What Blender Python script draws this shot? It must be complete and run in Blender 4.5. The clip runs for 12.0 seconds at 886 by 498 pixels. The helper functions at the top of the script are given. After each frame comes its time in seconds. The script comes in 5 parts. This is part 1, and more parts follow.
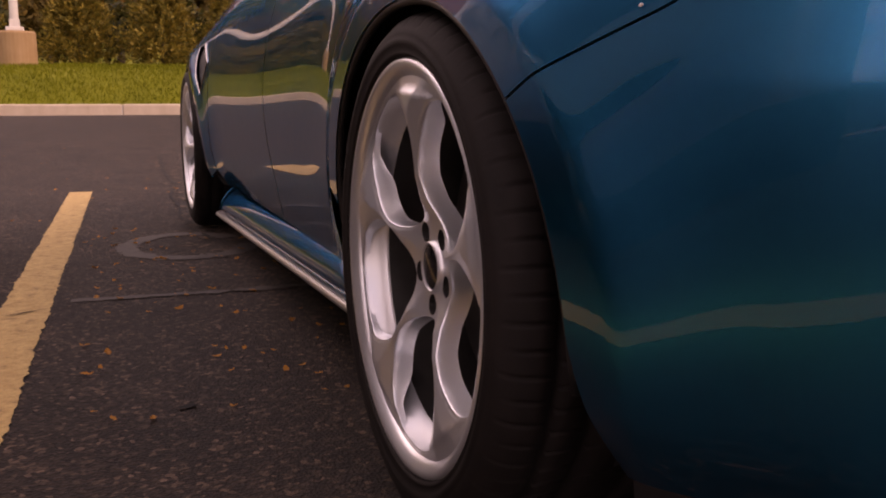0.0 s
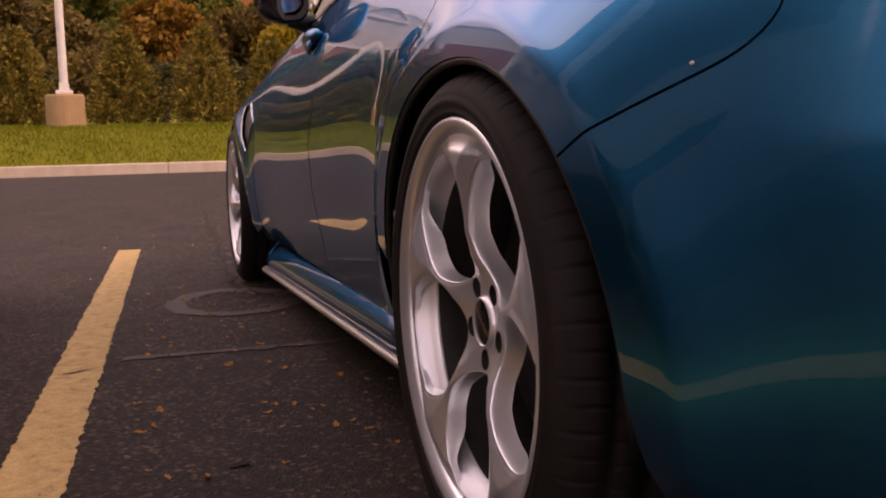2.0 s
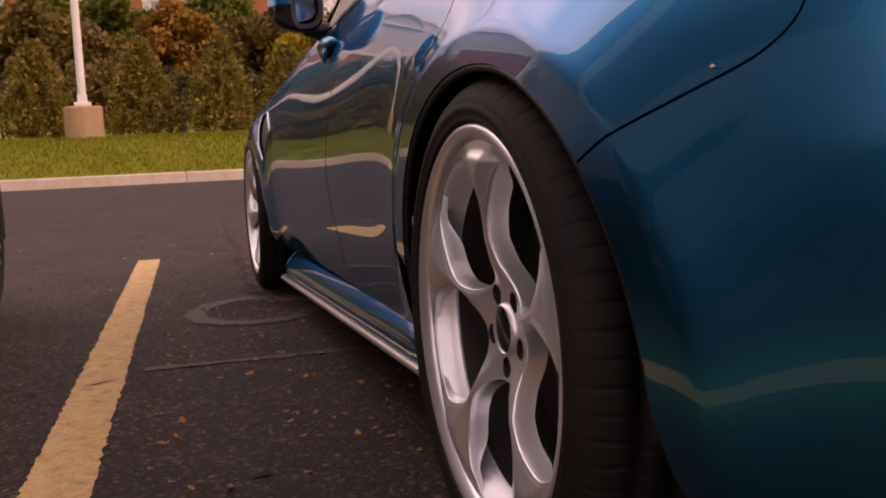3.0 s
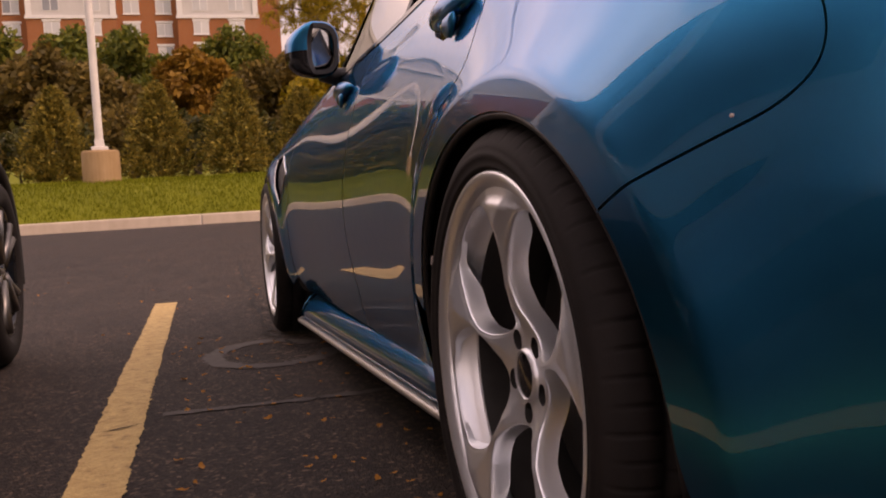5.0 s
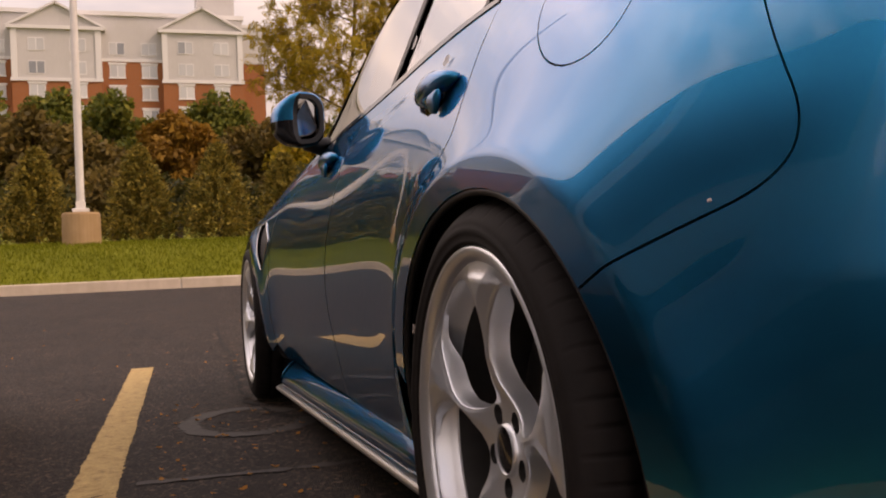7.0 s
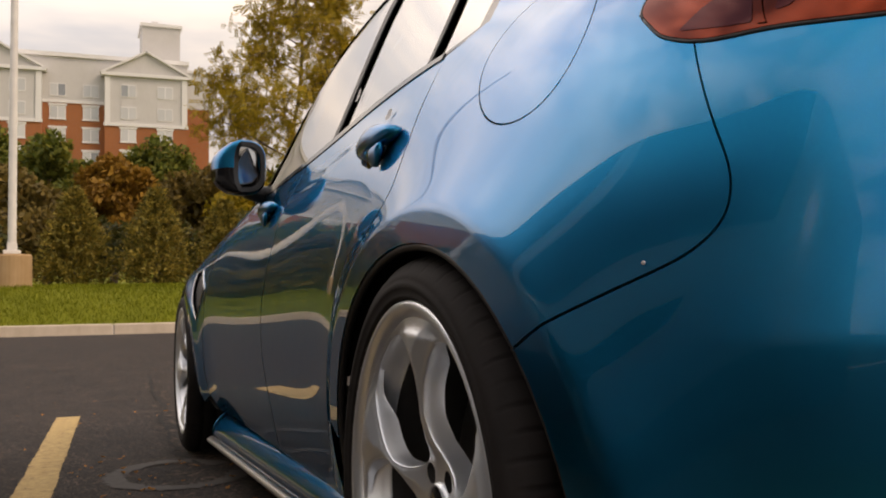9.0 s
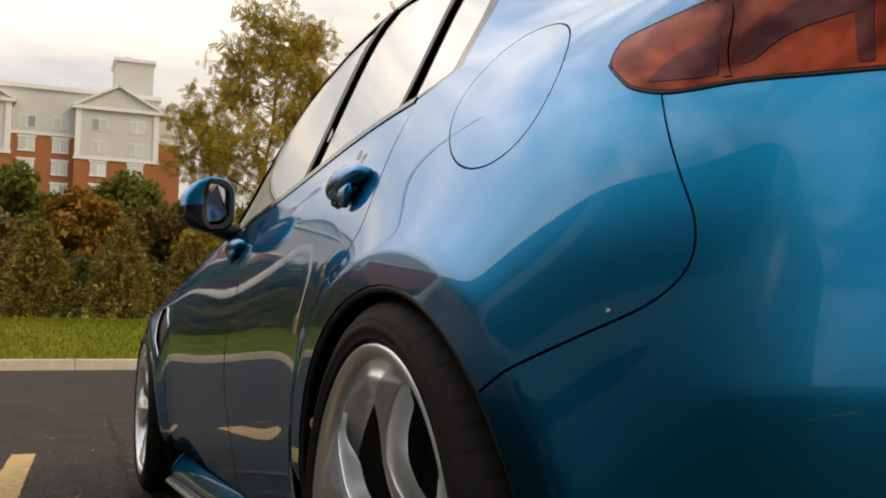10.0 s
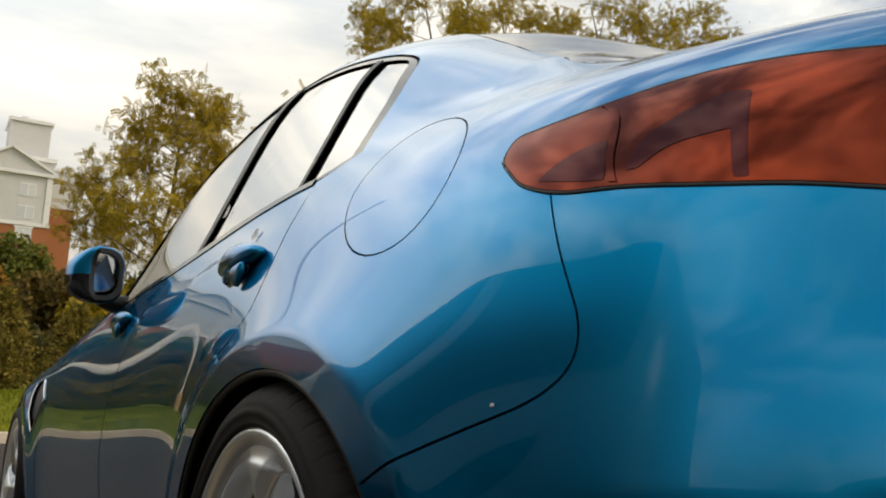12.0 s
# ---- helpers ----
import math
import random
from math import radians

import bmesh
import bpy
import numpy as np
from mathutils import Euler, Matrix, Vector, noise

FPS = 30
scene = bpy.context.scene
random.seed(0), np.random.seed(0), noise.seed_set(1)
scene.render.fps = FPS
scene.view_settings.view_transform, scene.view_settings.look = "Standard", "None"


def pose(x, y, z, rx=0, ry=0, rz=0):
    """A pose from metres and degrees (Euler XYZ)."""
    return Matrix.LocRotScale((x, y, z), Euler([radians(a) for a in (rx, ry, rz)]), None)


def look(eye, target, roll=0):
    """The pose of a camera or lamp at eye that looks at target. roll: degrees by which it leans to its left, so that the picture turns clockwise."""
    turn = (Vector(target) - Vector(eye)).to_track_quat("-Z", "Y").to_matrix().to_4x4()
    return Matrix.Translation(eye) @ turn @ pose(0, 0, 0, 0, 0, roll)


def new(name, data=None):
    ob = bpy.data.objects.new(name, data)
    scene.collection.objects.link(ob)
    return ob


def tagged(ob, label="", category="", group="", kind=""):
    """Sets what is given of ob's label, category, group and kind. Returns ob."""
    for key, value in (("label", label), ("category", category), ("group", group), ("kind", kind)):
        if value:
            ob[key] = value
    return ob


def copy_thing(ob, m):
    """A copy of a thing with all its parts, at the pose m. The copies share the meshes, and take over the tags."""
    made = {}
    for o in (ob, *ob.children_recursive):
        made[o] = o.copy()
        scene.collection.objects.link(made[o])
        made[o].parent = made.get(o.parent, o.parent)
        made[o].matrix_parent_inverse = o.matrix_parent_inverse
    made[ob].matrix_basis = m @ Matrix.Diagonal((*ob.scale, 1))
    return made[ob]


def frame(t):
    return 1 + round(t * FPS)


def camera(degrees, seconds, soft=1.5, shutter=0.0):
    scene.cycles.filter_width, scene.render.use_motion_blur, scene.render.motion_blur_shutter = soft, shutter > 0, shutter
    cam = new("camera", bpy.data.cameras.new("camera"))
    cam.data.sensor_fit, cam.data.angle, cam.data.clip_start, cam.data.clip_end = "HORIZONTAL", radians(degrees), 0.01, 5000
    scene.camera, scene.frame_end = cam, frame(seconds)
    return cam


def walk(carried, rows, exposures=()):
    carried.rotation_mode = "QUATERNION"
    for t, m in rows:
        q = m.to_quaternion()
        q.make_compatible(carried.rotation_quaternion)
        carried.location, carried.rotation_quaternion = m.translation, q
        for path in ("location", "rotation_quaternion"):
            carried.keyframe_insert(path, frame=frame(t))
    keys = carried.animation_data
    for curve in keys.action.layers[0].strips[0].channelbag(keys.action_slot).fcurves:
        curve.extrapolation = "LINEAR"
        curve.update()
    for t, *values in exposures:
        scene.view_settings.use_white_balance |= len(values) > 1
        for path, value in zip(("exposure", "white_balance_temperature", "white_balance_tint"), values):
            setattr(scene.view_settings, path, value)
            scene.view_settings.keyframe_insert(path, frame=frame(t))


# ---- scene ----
import functools

cam = camera(51.1, 12.0, soft=2.0)
PATH = [
    (0, (-0.38, -1.056, 0.538), (0.312, 0.791, 0.207), 0.1),
    (0.5, (-0.386, -1.056, 0.544), (0.29, 0.803, 0.248), -0.4),
    (1, (-0.387, -1.054, 0.546), (0.269, 0.817, 0.283), -0.7),
    (1.5, (-0.388, -1.056, 0.546), (0.245, 0.826, 0.308), -1.0),
    (2, (-0.394, -1.057, 0.547), (0.222, 0.833, 0.322), -1.4),
    (2.5, (-0.395, -1.055, 0.548), (0.201, 0.842, 0.329), -1.9),
    (3, (-0.394, -1.051, 0.551), (0.186, 0.851, 0.336), -2.5),
    (5, (-0.402, -1.053, 0.561), (0.155, 0.863, 0.43), -3.2),
    (5.5, (-0.402, -1.051, 0.563), (0.156, 0.867, 0.464), -2.9),
    (6, (-0.406, -1.056, 0.567), (0.16, 0.861, 0.504), -2.8),
    (6.5, (-0.405, -1.055, 0.57), (0.174, 0.859, 0.544), -2.7),
    (7, (-0.407, -1.062, 0.57), (0.198, 0.844, 0.581), -2.3),
    (9, (-0.4, -1.057, 0.574), (0.326, 0.803, 0.693), -1.0),
    (9.5, (-0.397, -1.055, 0.576), (0.352, 0.792, 0.737), -0.6),
    (10, (-0.397, -1.056, 0.575), (0.388, 0.772, 0.784), 0.2),
    (10.5, (-0.394, -1.055, 0.578), (0.433, 0.748, 0.829), 0.7),
    (11, (-0.393, -1.056, 0.579), (0.482, 0.718, 0.876), 1.1),
    (11.5, (-0.392, -1.058, 0.581), (0.53, 0.684, 0.922), 1.5),
    (12, (-0.39, -1.061, 0.583), (0.574, 0.649, 0.967), 1.8),
]
walk(cam, [(t, look(eye, target, roll)) for t, eye, target, roll in PATH], [(0.0, 0.02, 8200, 50), (4.0, 0.0, 8200, 45), (8.0, -0.08, 7700, 23), (12.0, -0.08, 6900, 5)])

# ---------------------------------------------------------------- light
world = bpy.data.worlds.new("world")
scene.world = world
world.use_nodes = True
wn, wl = world.node_tree.nodes, world.node_tree.links
wn.clear()
SUN_EL, SUN_AZ = 42.0, 128.0     # degrees; azimuth from +y towards +x
w_out = wn.new("ShaderNodeOutputWorld")
w_bg = wn.new("ShaderNodeBackground")
w_sky = wn.new("ShaderNodeTexSky")
w_sky.sky_type, w_sky.sun_disc = "NISHITA", False
w_sky.sun_elevation, w_sky.sun_rotation = radians(SUN_EL), radians(SUN_AZ)
w_sky.dust_density = 2.5
w_tc = wn.new("ShaderNodeTexCoord")
w_map = wn.new("ShaderNodeMapping")
w_map.inputs["Scale"].default_value = (1.3, 2.6, 5.5)
w_map.inputs["Rotation"].default_value = (0.0, 0.15, 0.6)
w_noise = wn.new("ShaderNodeTexNoise")
w_noise.inputs["Scale"].default_value = 1.7
w_noise.inputs["Detail"].default_value = 7.0
w_noise.inputs["Roughness"].default_value = 0.55
w_noise.inputs["Distortion"].default_value = 0.5
w_ramp = wn.new("ShaderNodeValToRGB")
w_ramp.color_ramp.elements[0].position = 0.41
w_ramp.color_ramp.elements[0].color = (0.12, 0.12, 0.12, 1)
w_ramp.color_ramp.elements[1].position = 0.63
w_ramp.color_ramp.elements[1].color = (1, 1, 1, 1)
w_noise2 = wn.new("ShaderNodeTexNoise")
w_noise2.inputs["Scale"].default_value = 2.6
w_noise2.inputs["Detail"].default_value = 5.0
w_cloud = wn.new("ShaderNodeValToRGB")
w_cloud.color_ramp.elements[0].position = 0.36
w_cloud.color_ramp.elements[0].color = (7.6, 7.8, 8.2, 1)
w_cloud.color_ramp.elements[1].position = 0.66
w_cloud.color_ramp.elements[1].color = (12.6, 11.7, 10.7, 1)
w_mix = wn.new("ShaderNodeMix")
w_mix.data_type = "RGBA"
wl.new(w_tc.outputs["Generated"], w_map.inputs["Vector"])
wl.new(w_map.outputs["Vector"], w_noise.inputs["Vector"])
wl.new(w_map.outputs["Vector"], w_noise2.inputs["Vector"])
wl.new(w_noise.outputs["Fac"], w_ramp.inputs["Fac"])
wl.new(w_noise2.outputs["Fac"], w_cloud.inputs["Fac"])
# a closed veil of cloud ahead, torn open overhead and behind
w_ahead = wn.new("ShaderNodeVectorMath")
w_ahead.operation = "DOT_PRODUCT"
w_ahead.inputs[1].default_value = (-0.10, 0.93, -0.35)
w_close = wn.new("ShaderNodeMapRange")
w_close.interpolation_type = "SMOOTHSTEP"
w_close.inputs["From Min"].default_value, w_close.inputs["From Max"].default_value = 0.15, 0.70
w_cover = wn.new("ShaderNodeMix")
w_cover.data_type = "RGBA"
w_cover.inputs["B"].default_value = (0.92, 0.92, 0.92, 1)
wl.new(w_tc.outputs["Generated"], w_ahead.inputs[0])
wl.new(w_ahead.outputs["Value"], w_close.inputs["Value"])
wl.new(w_close.outputs["Result"], w_cover.inputs["Factor"])
wl.new(w_ramp.outputs["Color"], w_cover.inputs["A"])
wl.new(w_cover.outputs["Result"], w_mix.inputs["Factor"])
wl.new(w_sky.outputs["Color"], w_mix.inputs["A"])
wl.new(w_cloud.outputs["Color"], w_mix.inputs["B"])
# an overcast sky grows brighter towards the zenith
w_sep = wn.new("ShaderNodeSeparateXYZ")
w_up = wn.new("ShaderNodeMapRange")
w_up.inputs["From Min"].default_value, w_up.inputs["From Max"].default_value = 0.18, 0.62
w_up.inputs["To Min"].default_value, w_up.inputs["To Max"].default_value = 0.50, 1.05
w_mul = wn.new("ShaderNodeMix")
w_mul.data_type, w_mul.blend_type = "RGBA", "MULTIPLY"
w_mul.inputs["Factor"].default_value = 1.0
wl.new(w_tc.outputs["Generated"], w_sep.inputs["Vector"])
# the haze low over the bank dims it ahead alone
w_low = wn.new("ShaderNodeMath")
w_low.operation = "MULTIPLY_ADD"
w_low.inputs[1].default_value, w_low.inputs[2].default_value = -0.55, 1.05
wl.new(w_close.outputs["Result"], w_low.inputs[0])
wl.new(w_low.outputs["Value"], w_up.inputs["To Min"])
wl.new(w_sep.outputs["Z"], w_up.inputs["Value"])
wl.new(w_mix.outputs["Result"], w_mul.inputs["A"])
wl.new(w_up.outputs["Result"], w_mul.inputs["B"])
# and towards the bright veil of cloud ahead
w_dot = wn.new("ShaderNodeVectorMath")
w_dot.operation = "DOT_PRODUCT"
w_dot.inputs[1].default_value = (-0.40, 0.55, 0.73)
w_side = wn.new("ShaderNodeMapRange")
w_side.interpolation_type = "SMOOTHSTEP"
w_side.inputs["From Min"].default_value, w_side.inputs["From Max"].default_value = 0.45, 1.0
w_side.inputs["To Min"].default_value, w_side.inputs["To Max"].default_value = 1.25, 2.0
w_fin = wn.new("ShaderNodeMix")
w_fin.data_type, w_fin.blend_type = "RGBA", "MULTIPLY"
w_fin.inputs["Factor"].default_value = 1.0
wl.new(w_tc.outputs["Generated"], w_dot.inputs[0])
wl.new(w_dot.outputs["Value"], w_side.inputs["Value"])
wl.new(w_mul.outputs["Result"], w_fin.inputs["A"])
wl.new(w_side.outputs["Result"], w_fin.inputs["B"])
wl.new(w_fin.outputs["Result"], w_bg.inputs["Color"])
w_bg.inputs["Strength"].default_value = 0.105
wl.new(w_bg.outputs["Background"], w_out.inputs["Surface"])

sun_data = bpy.data.lights.new("sun", "SUN")
sun_data.energy, sun_data.angle, sun_data.color = 1.3, radians(20), (1.0, 0.86, 0.70)
sun = new("sun", sun_data)
_az, _el = radians(SUN_AZ), radians(SUN_EL)
sun.matrix_basis = look((math.sin(_az) * 50 * math.cos(_el), math.cos(_az) * 50 * math.cos(_el), 50 * math.sin(_el)), (0, 0, 0))

# ---------------------------------------------------------------- materials


class Nodes:
    """A small wrapper round one material's node tree."""

    def __init__(self, name):
        self.m = bpy.data.materials.new(name)
        self.m.use_nodes = True
        self.t = self.m.node_tree
        self.b = self.t.nodes["Principled BSDF"]
        self.tc = self.t.nodes.new("ShaderNodeTexCoord")

    def set(self, **values):
        for key, value in values.items():
            self.b.inputs[key.replace("_", " ")].default_value = value
        return self

    def noise(self, scale, detail=4.0, rough=0.55, stretch=(1, 1, 1), distortion=0.0):
        mp = self.t.nodes.new("ShaderNodeMapping")
        mp.inputs["Scale"].default_value = stretch
        self.t.links.new(self.tc.outputs["Object"], mp.inputs["Vector"])
        n = self.t.nodes.new("ShaderNodeTexNoise")
        n.inputs["Scale"].default_value, n.inputs["Detail"].default_value = scale, detail
        n.inputs["Roughness"].default_value, n.inputs["Distortion"].default_value = rough, distortion
        self.t.links.new(mp.outputs["Vector"], n.inputs["Vector"])
        return n.outputs["Fac"]

    def voronoi(self, scale, feature="F1", out="Distance"):
        n = self.t.nodes.new("ShaderNodeTexVoronoi")
        n.feature = feature
        n.inputs["Scale"].default_value = scale
        self.t.links.new(self.tc.outputs["Object"], n.inputs["Vector"])
        return n.outputs[out]

    def ramp(self, fac, *stops):
        r = self.t.nodes.new("ShaderNodeValToRGB")
        e = r.color_ramp.elements
        while len(e) < len(stops):
            e.new(0.5)
        for el, (p, c) in zip(e, stops):
            el.position = p
            el.color = (*c, 1) if len(c) == 3 else (c[0], c[0], c[0], 1)
        self.t.links.new(fac, r.inputs["Fac"])
        return r.outputs["Color"]

    def mix(self, fac, a, b, mode="MIX"):
        m = self.t.nodes.new("ShaderNodeMix")
        m.data_type, m.blend_type = "RGBA", mode
        for key, v in (("Factor", fac), ("A", a), ("B", b)):
            if isinstance(v, (int, float)):
                m.inputs[key].default_value = v
            elif isinstance(v, tuple):
                m.inputs[key].default_value = (*v, 1)
            else:
                self.t.links.new(v, m.inputs[key])
        return m.outputs["Result"]

    def color(self, socket):
        self.t.links.new(socket, self.b.inputs["Base Color"])
        return self

    def rough(self, socket):
        self.t.links.new(socket, self.b.inputs["Roughness"])
        return self

    def bump(self, socket, strength=0.3, distance=0.002):
        bp = self.t.nodes.new("ShaderNodeBump")
        bp.inputs["Strength"].default_value, bp.inputs["Distance"].default_value = strength, distance
        self.t.links.new(socket, bp.inputs["Height"])
        self.t.links.new(bp.outputs["Normal"], self.b.inputs["Normal"])
        return self

    def random(self, island=False):
        if island:
            return self.t.nodes.new("ShaderNodeNewGeometry").outputs["Random Per Island"]
        return self.t.nodes.new("ShaderNodeObjectInfo").outputs["Random"]


def simple(name, col, rough=0.5, metal=0.0, vary=0.15, scale=20.0, bump=0.0, **more):
    n = Nodes(name)
    n.set(Roughness=rough, Metallic=metal, **more)
    f = n.noise(scale)
    lo = tuple(c * (1 - vary) for c in col)
    hi = tuple(min(1, c * (1 + vary)) for c in col)
    n.color(n.ramp(f, (0.3, lo), (0.7, hi)))
    if bump:
        n.bump(n.noise(scale * 8), bump)
    return n.m


def mat_paint():
    """Metallic blue flake under a clear coat whose gloss grows towards grazing."""
    n = Nodes("blue_metallic_paint")
    n.set(Metallic=1.0, Roughness=0.29, Specular_Tint=(0.03, 0.50, 0.85, 1))
    flake = n.voronoi(2600.0)
    n.color(n.ramp(flake, (0.0, (0.0, 0.220, 0.445)), (0.9, (0.0, 0.205, 0.420))))
    dust = n.noise(35.0, 6.0)
    n.rough(n.ramp(dust, (0.3, (0.28,)), (0.75, (0.31,))))
    gloss = n.t.nodes.new("ShaderNodeBsdfGlossy")
    gloss.inputs["Roughness"].default_value = 0.012
    facing = n.t.nodes.new("ShaderNodeLayerWeight")
    facing.inputs["Blend"].default_value = 0.5
    power = n.t.nodes.new("ShaderNodeMath")
    power.operation = "POWER"
    power.inputs[1].default_value = 3.0
    share = n.t.nodes.new("ShaderNodeMath")
    share.operation = "MULTIPLY_ADD"
    share.inputs[1].default_value, share.inputs[2].default_value = 0.90, 0.022
    coat = n.t.nodes.new("ShaderNodeMixShader")
    n.t.links.new(facing.outputs["Facing"], power.inputs[0])
    n.t.links.new(power.outputs["Value"], share.inputs[0])
    n.t.links.new(share.outputs["Value"], coat.inputs["Fac"])
    n.t.links.new(n.b.outputs["BSDF"], coat.inputs[1])
    n.t.links.new(gloss.outputs["BSDF"], coat.inputs[2])
    n.t.links.new(coat.outputs["Shader"], n.t.nodes["Material Output"].inputs["Surface"])
    return n.m


def mat_asphalt():
    n = Nodes("asphalt")
    big = n.noise(0.45, 5.0, 0.6)
    mid = n.noise(3.5, 6.0, 0.65)
    grain = n.voronoi(190.0)
    stones = n.voronoi(115.0, out="Color")
    base = n.ramp(big, (0.3, (0.0105, 0.0066, 0.0046)), (0.7, (0.022, 0.0138, 0.0094)))
    base = n.mix(0.35, base, n.ramp(mid, (0.35, (0.007, 0.0046, 0.0034)), (0.7, (0.046, 0.031, 0.0215))))
    speck = n.ramp(stones, (0.0, (0.22,)), (0.45, (0.55,)), (0.72, (2.0,)), (0.9, (7.0,)), (1.0, (14.0,)))
    n.color(n.mix(0.8, base, speck, "MULTIPLY"))
    n.set(Roughness=0.80, Specular_IOR_Level=0.36)
    n.bump(grain, 0.9, 0.004)
    return n.m


def mat_line():
    n = Nodes("worn_yellow_paint")
    wear = n.noise(26.0, 8.0, 0.7)
    fine = n.noise(150.0, 4.0, 0.7)
    col = n.ramp(wear, (0.30, (0.12, 0.09, 0.055)), (0.40, (0.47, 0.31, 0.115)), (0.7, (0.66, 0.47, 0.19)))
    n.color(n.mix(0.5, col, n.ramp(fine, (0.32, (0.35,)), (0.52, (1.0,))), "MULTIPLY"))
    n.set(Roughness=0.8)
    n.bump(n.voronoi(190.0), 0.5, 0.003)
    return n.m


def mat_grass():
    n = Nodes("mown_grass")
    f = n.noise(1.5, 5.0)
    g = n.random(True)
    col = n.mix(0.5, n.ramp(f, (0.3, (0.104, 0.124, 0.0078)), (0.7, (0.169, 0.182, 0.0130))), n.ramp(g, (0.0, (0.098, 0.117, 0.0078)), (1.0, (0.208, 0.202, 0.0208))))
    n.color(col)
    n.set(Roughness=0.9, Specular_IOR_Level=0.08)
    return n.m


def mat_leaf(name, a, b, c):
    n = Nodes(name)
    g = n.random(True)
    n.color(n.ramp(g, (0.0, a), (0.5, b), (1.0, c)))
    n.set(Roughness=0.65, Specular_IOR_Level=0.3)
    tr = n.t.nodes.new("ShaderNodeBsdfTranslucent")
    n.t.links.new(n.ramp(g, (0.0, a), (0.5, b), (1.0, c)), tr.inputs["Color"])
    mx = n.t.nodes.new("ShaderNodeMixShader")
    mx.inputs["Fac"].default_value = 0.28
    n.t.links.new(n.b.outputs["BSDF"], mx.inputs[1])
    n.t.links.new(tr.outputs["BSDF"], mx.inputs[2])
    n.t.links.new(mx.outputs["Shader"], n.t.nodes["Material Output"].inputs["Surface"])
    return n.m


def mat_brick():
    n = Nodes("red_brick")
    br = n.t.nodes.new("ShaderNodeTexBrick")
    mp = n.t.nodes.new("ShaderNodeMapping")
    mp.inputs["Rotation"].default_value = (radians(90), 0, 0)
    n.t.links.new(n.tc.outputs["Object"], mp.inputs["Vector"])
    n.t.links.new(mp.outputs["Vector"], br.inputs["Vector"])
    br.inputs["Scale"].default_value = 3.0
    br.inputs["Color1"].default_value = (0.37, 0.125, 0.040, 1)
    br.inputs["Color2"].default_value = (0.30, 0.10, 0.034, 1)
    br.inputs["Mortar"].default_value = (0.24, 0.15, 0.10, 1)
    n.color(n.mix(0.35, br.outputs["Color"], n.ramp(n.noise(0.15), (0.3, (0.31, 0.10, 0.033)), (0.7, (0.43, 0.155, 0.055)))))
    n.set(Roughness=0.9)
    return n.m


def mat_concrete(name, lo, hi, scale=2.0):
    n = Nodes(name)
    a = n.noise(scale, 6.0, 0.65)
    s = n.noise(9.0, 5.0, 0.6, (1, 1, 0.15))
    col = n.mix(0.4, n.ramp(a, (0.3, lo), (0.7, hi)), n.ramp(s, (0.35, lo), (0.7, hi)))
    n.color(col)
    n.set(Roughness=0.9)
    n.bump(n.noise(60.0, 5.0), 0.3, 0.003)
    return n.m


def mat_alloy():
    n = Nodes("silver_alloy")
    n.set(Metallic=0.80, Roughness=0.32, Coat_Weight=0.25, Coat_Roughness=0.15)
    n.color(n.ramp(n.noise(9.0, 5.0), (0.3, (0.85, 0.88, 0.91)), (0.7, (0.90, 0.93, 0.96))))
    n.rough(n.ramp(n.noise(55.0, 5.0), (0.3, (0.31,)), (0.75, (0.34,))))
    return n.m


PAINT = mat_paint()
ASPHALT = mat_asphalt()
YELLOW = mat_line()
GRASS = mat_grass()
BRICK = mat_brick()
ALLOY = mat_alloy()
CONCRETE = mat_concrete("kerb_concrete", (0.45, 0.36, 0.26), (0.66, 0.55, 0.43))
FOOTING = mat_concrete("footing_concrete", (0.33, 0.20, 0.09), (0.48, 0.32, 0.17))
STUCCO = mat_concrete("pale_stucco", (0.52, 0.50, 0.48), (0.61, 0.59, 0.57), 0.3)
TRIM = simple("white_trim", (0.74, 0.72, 0.70), 0.6, vary=0.05)
RUBBER = simple("tyre_rubber", (0.010, 0.0075, 0.0065), 0.75, vary=0.3, scale=30, bump=0.12, Specular_IOR_Level=0.3)
BLACK = simple("black_plastic", (0.012, 0.012, 0.013), 0.45, vary=0.2)
GLOSS = simple("gloss_black", (0.008, 0.008, 0.009), 0.08, vary=0.1)
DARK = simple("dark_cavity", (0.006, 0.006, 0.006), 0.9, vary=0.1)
CHROME = simple("chrome", (0.75, 0.74, 0.72), 0.10, 1.0, vary=0.04)
SILL = simple("sill_blade", (0.60, 0.57, 0.53), 0.28, 0.6, vary=0.08)
BARREL = simple("dark_barrel", (0.05, 0.048, 0.046), 0.5, 0.6, vary=0.2)
STEEL = simple("brake_steel", (0.22, 0.21, 0.20), 0.42, 1.0, vary=0.15)
CALIPER = simple("yellow_caliper", (0.75, 0.42, 0.02), 0.35, vary=0.08)
POLEWHITE = simple("white_pole_paint", (0.72, 0.68, 0.62), 0.45, vary=0.06, scale=6)
BARK = simple("bark", (0.09, 0.065, 0.045), 0.9, vary=0.35, scale=14, bump=0.5)
SEAL = simple("crack_sealant", (0.048, 0.040, 0.034), 0.75, vary=0.3, scale=40)
SPRUCE = mat_leaf("spruce_needles", (0.080, 0.072, 0.012), (0.215, 0.172, 0.028), (0.400, 0.285, 0.050))
GREEN = mat_leaf("green_leaves", (0.055, 0.072, 0.010), (0.130, 0.150, 0.018), (0.250, 0.230, 0.028))
UNDER = mat_leaf("shrub_leaves", (0.030, 0.034, 0.008), (0.070, 0.070, 0.014), (0.140, 0.115, 0.022))
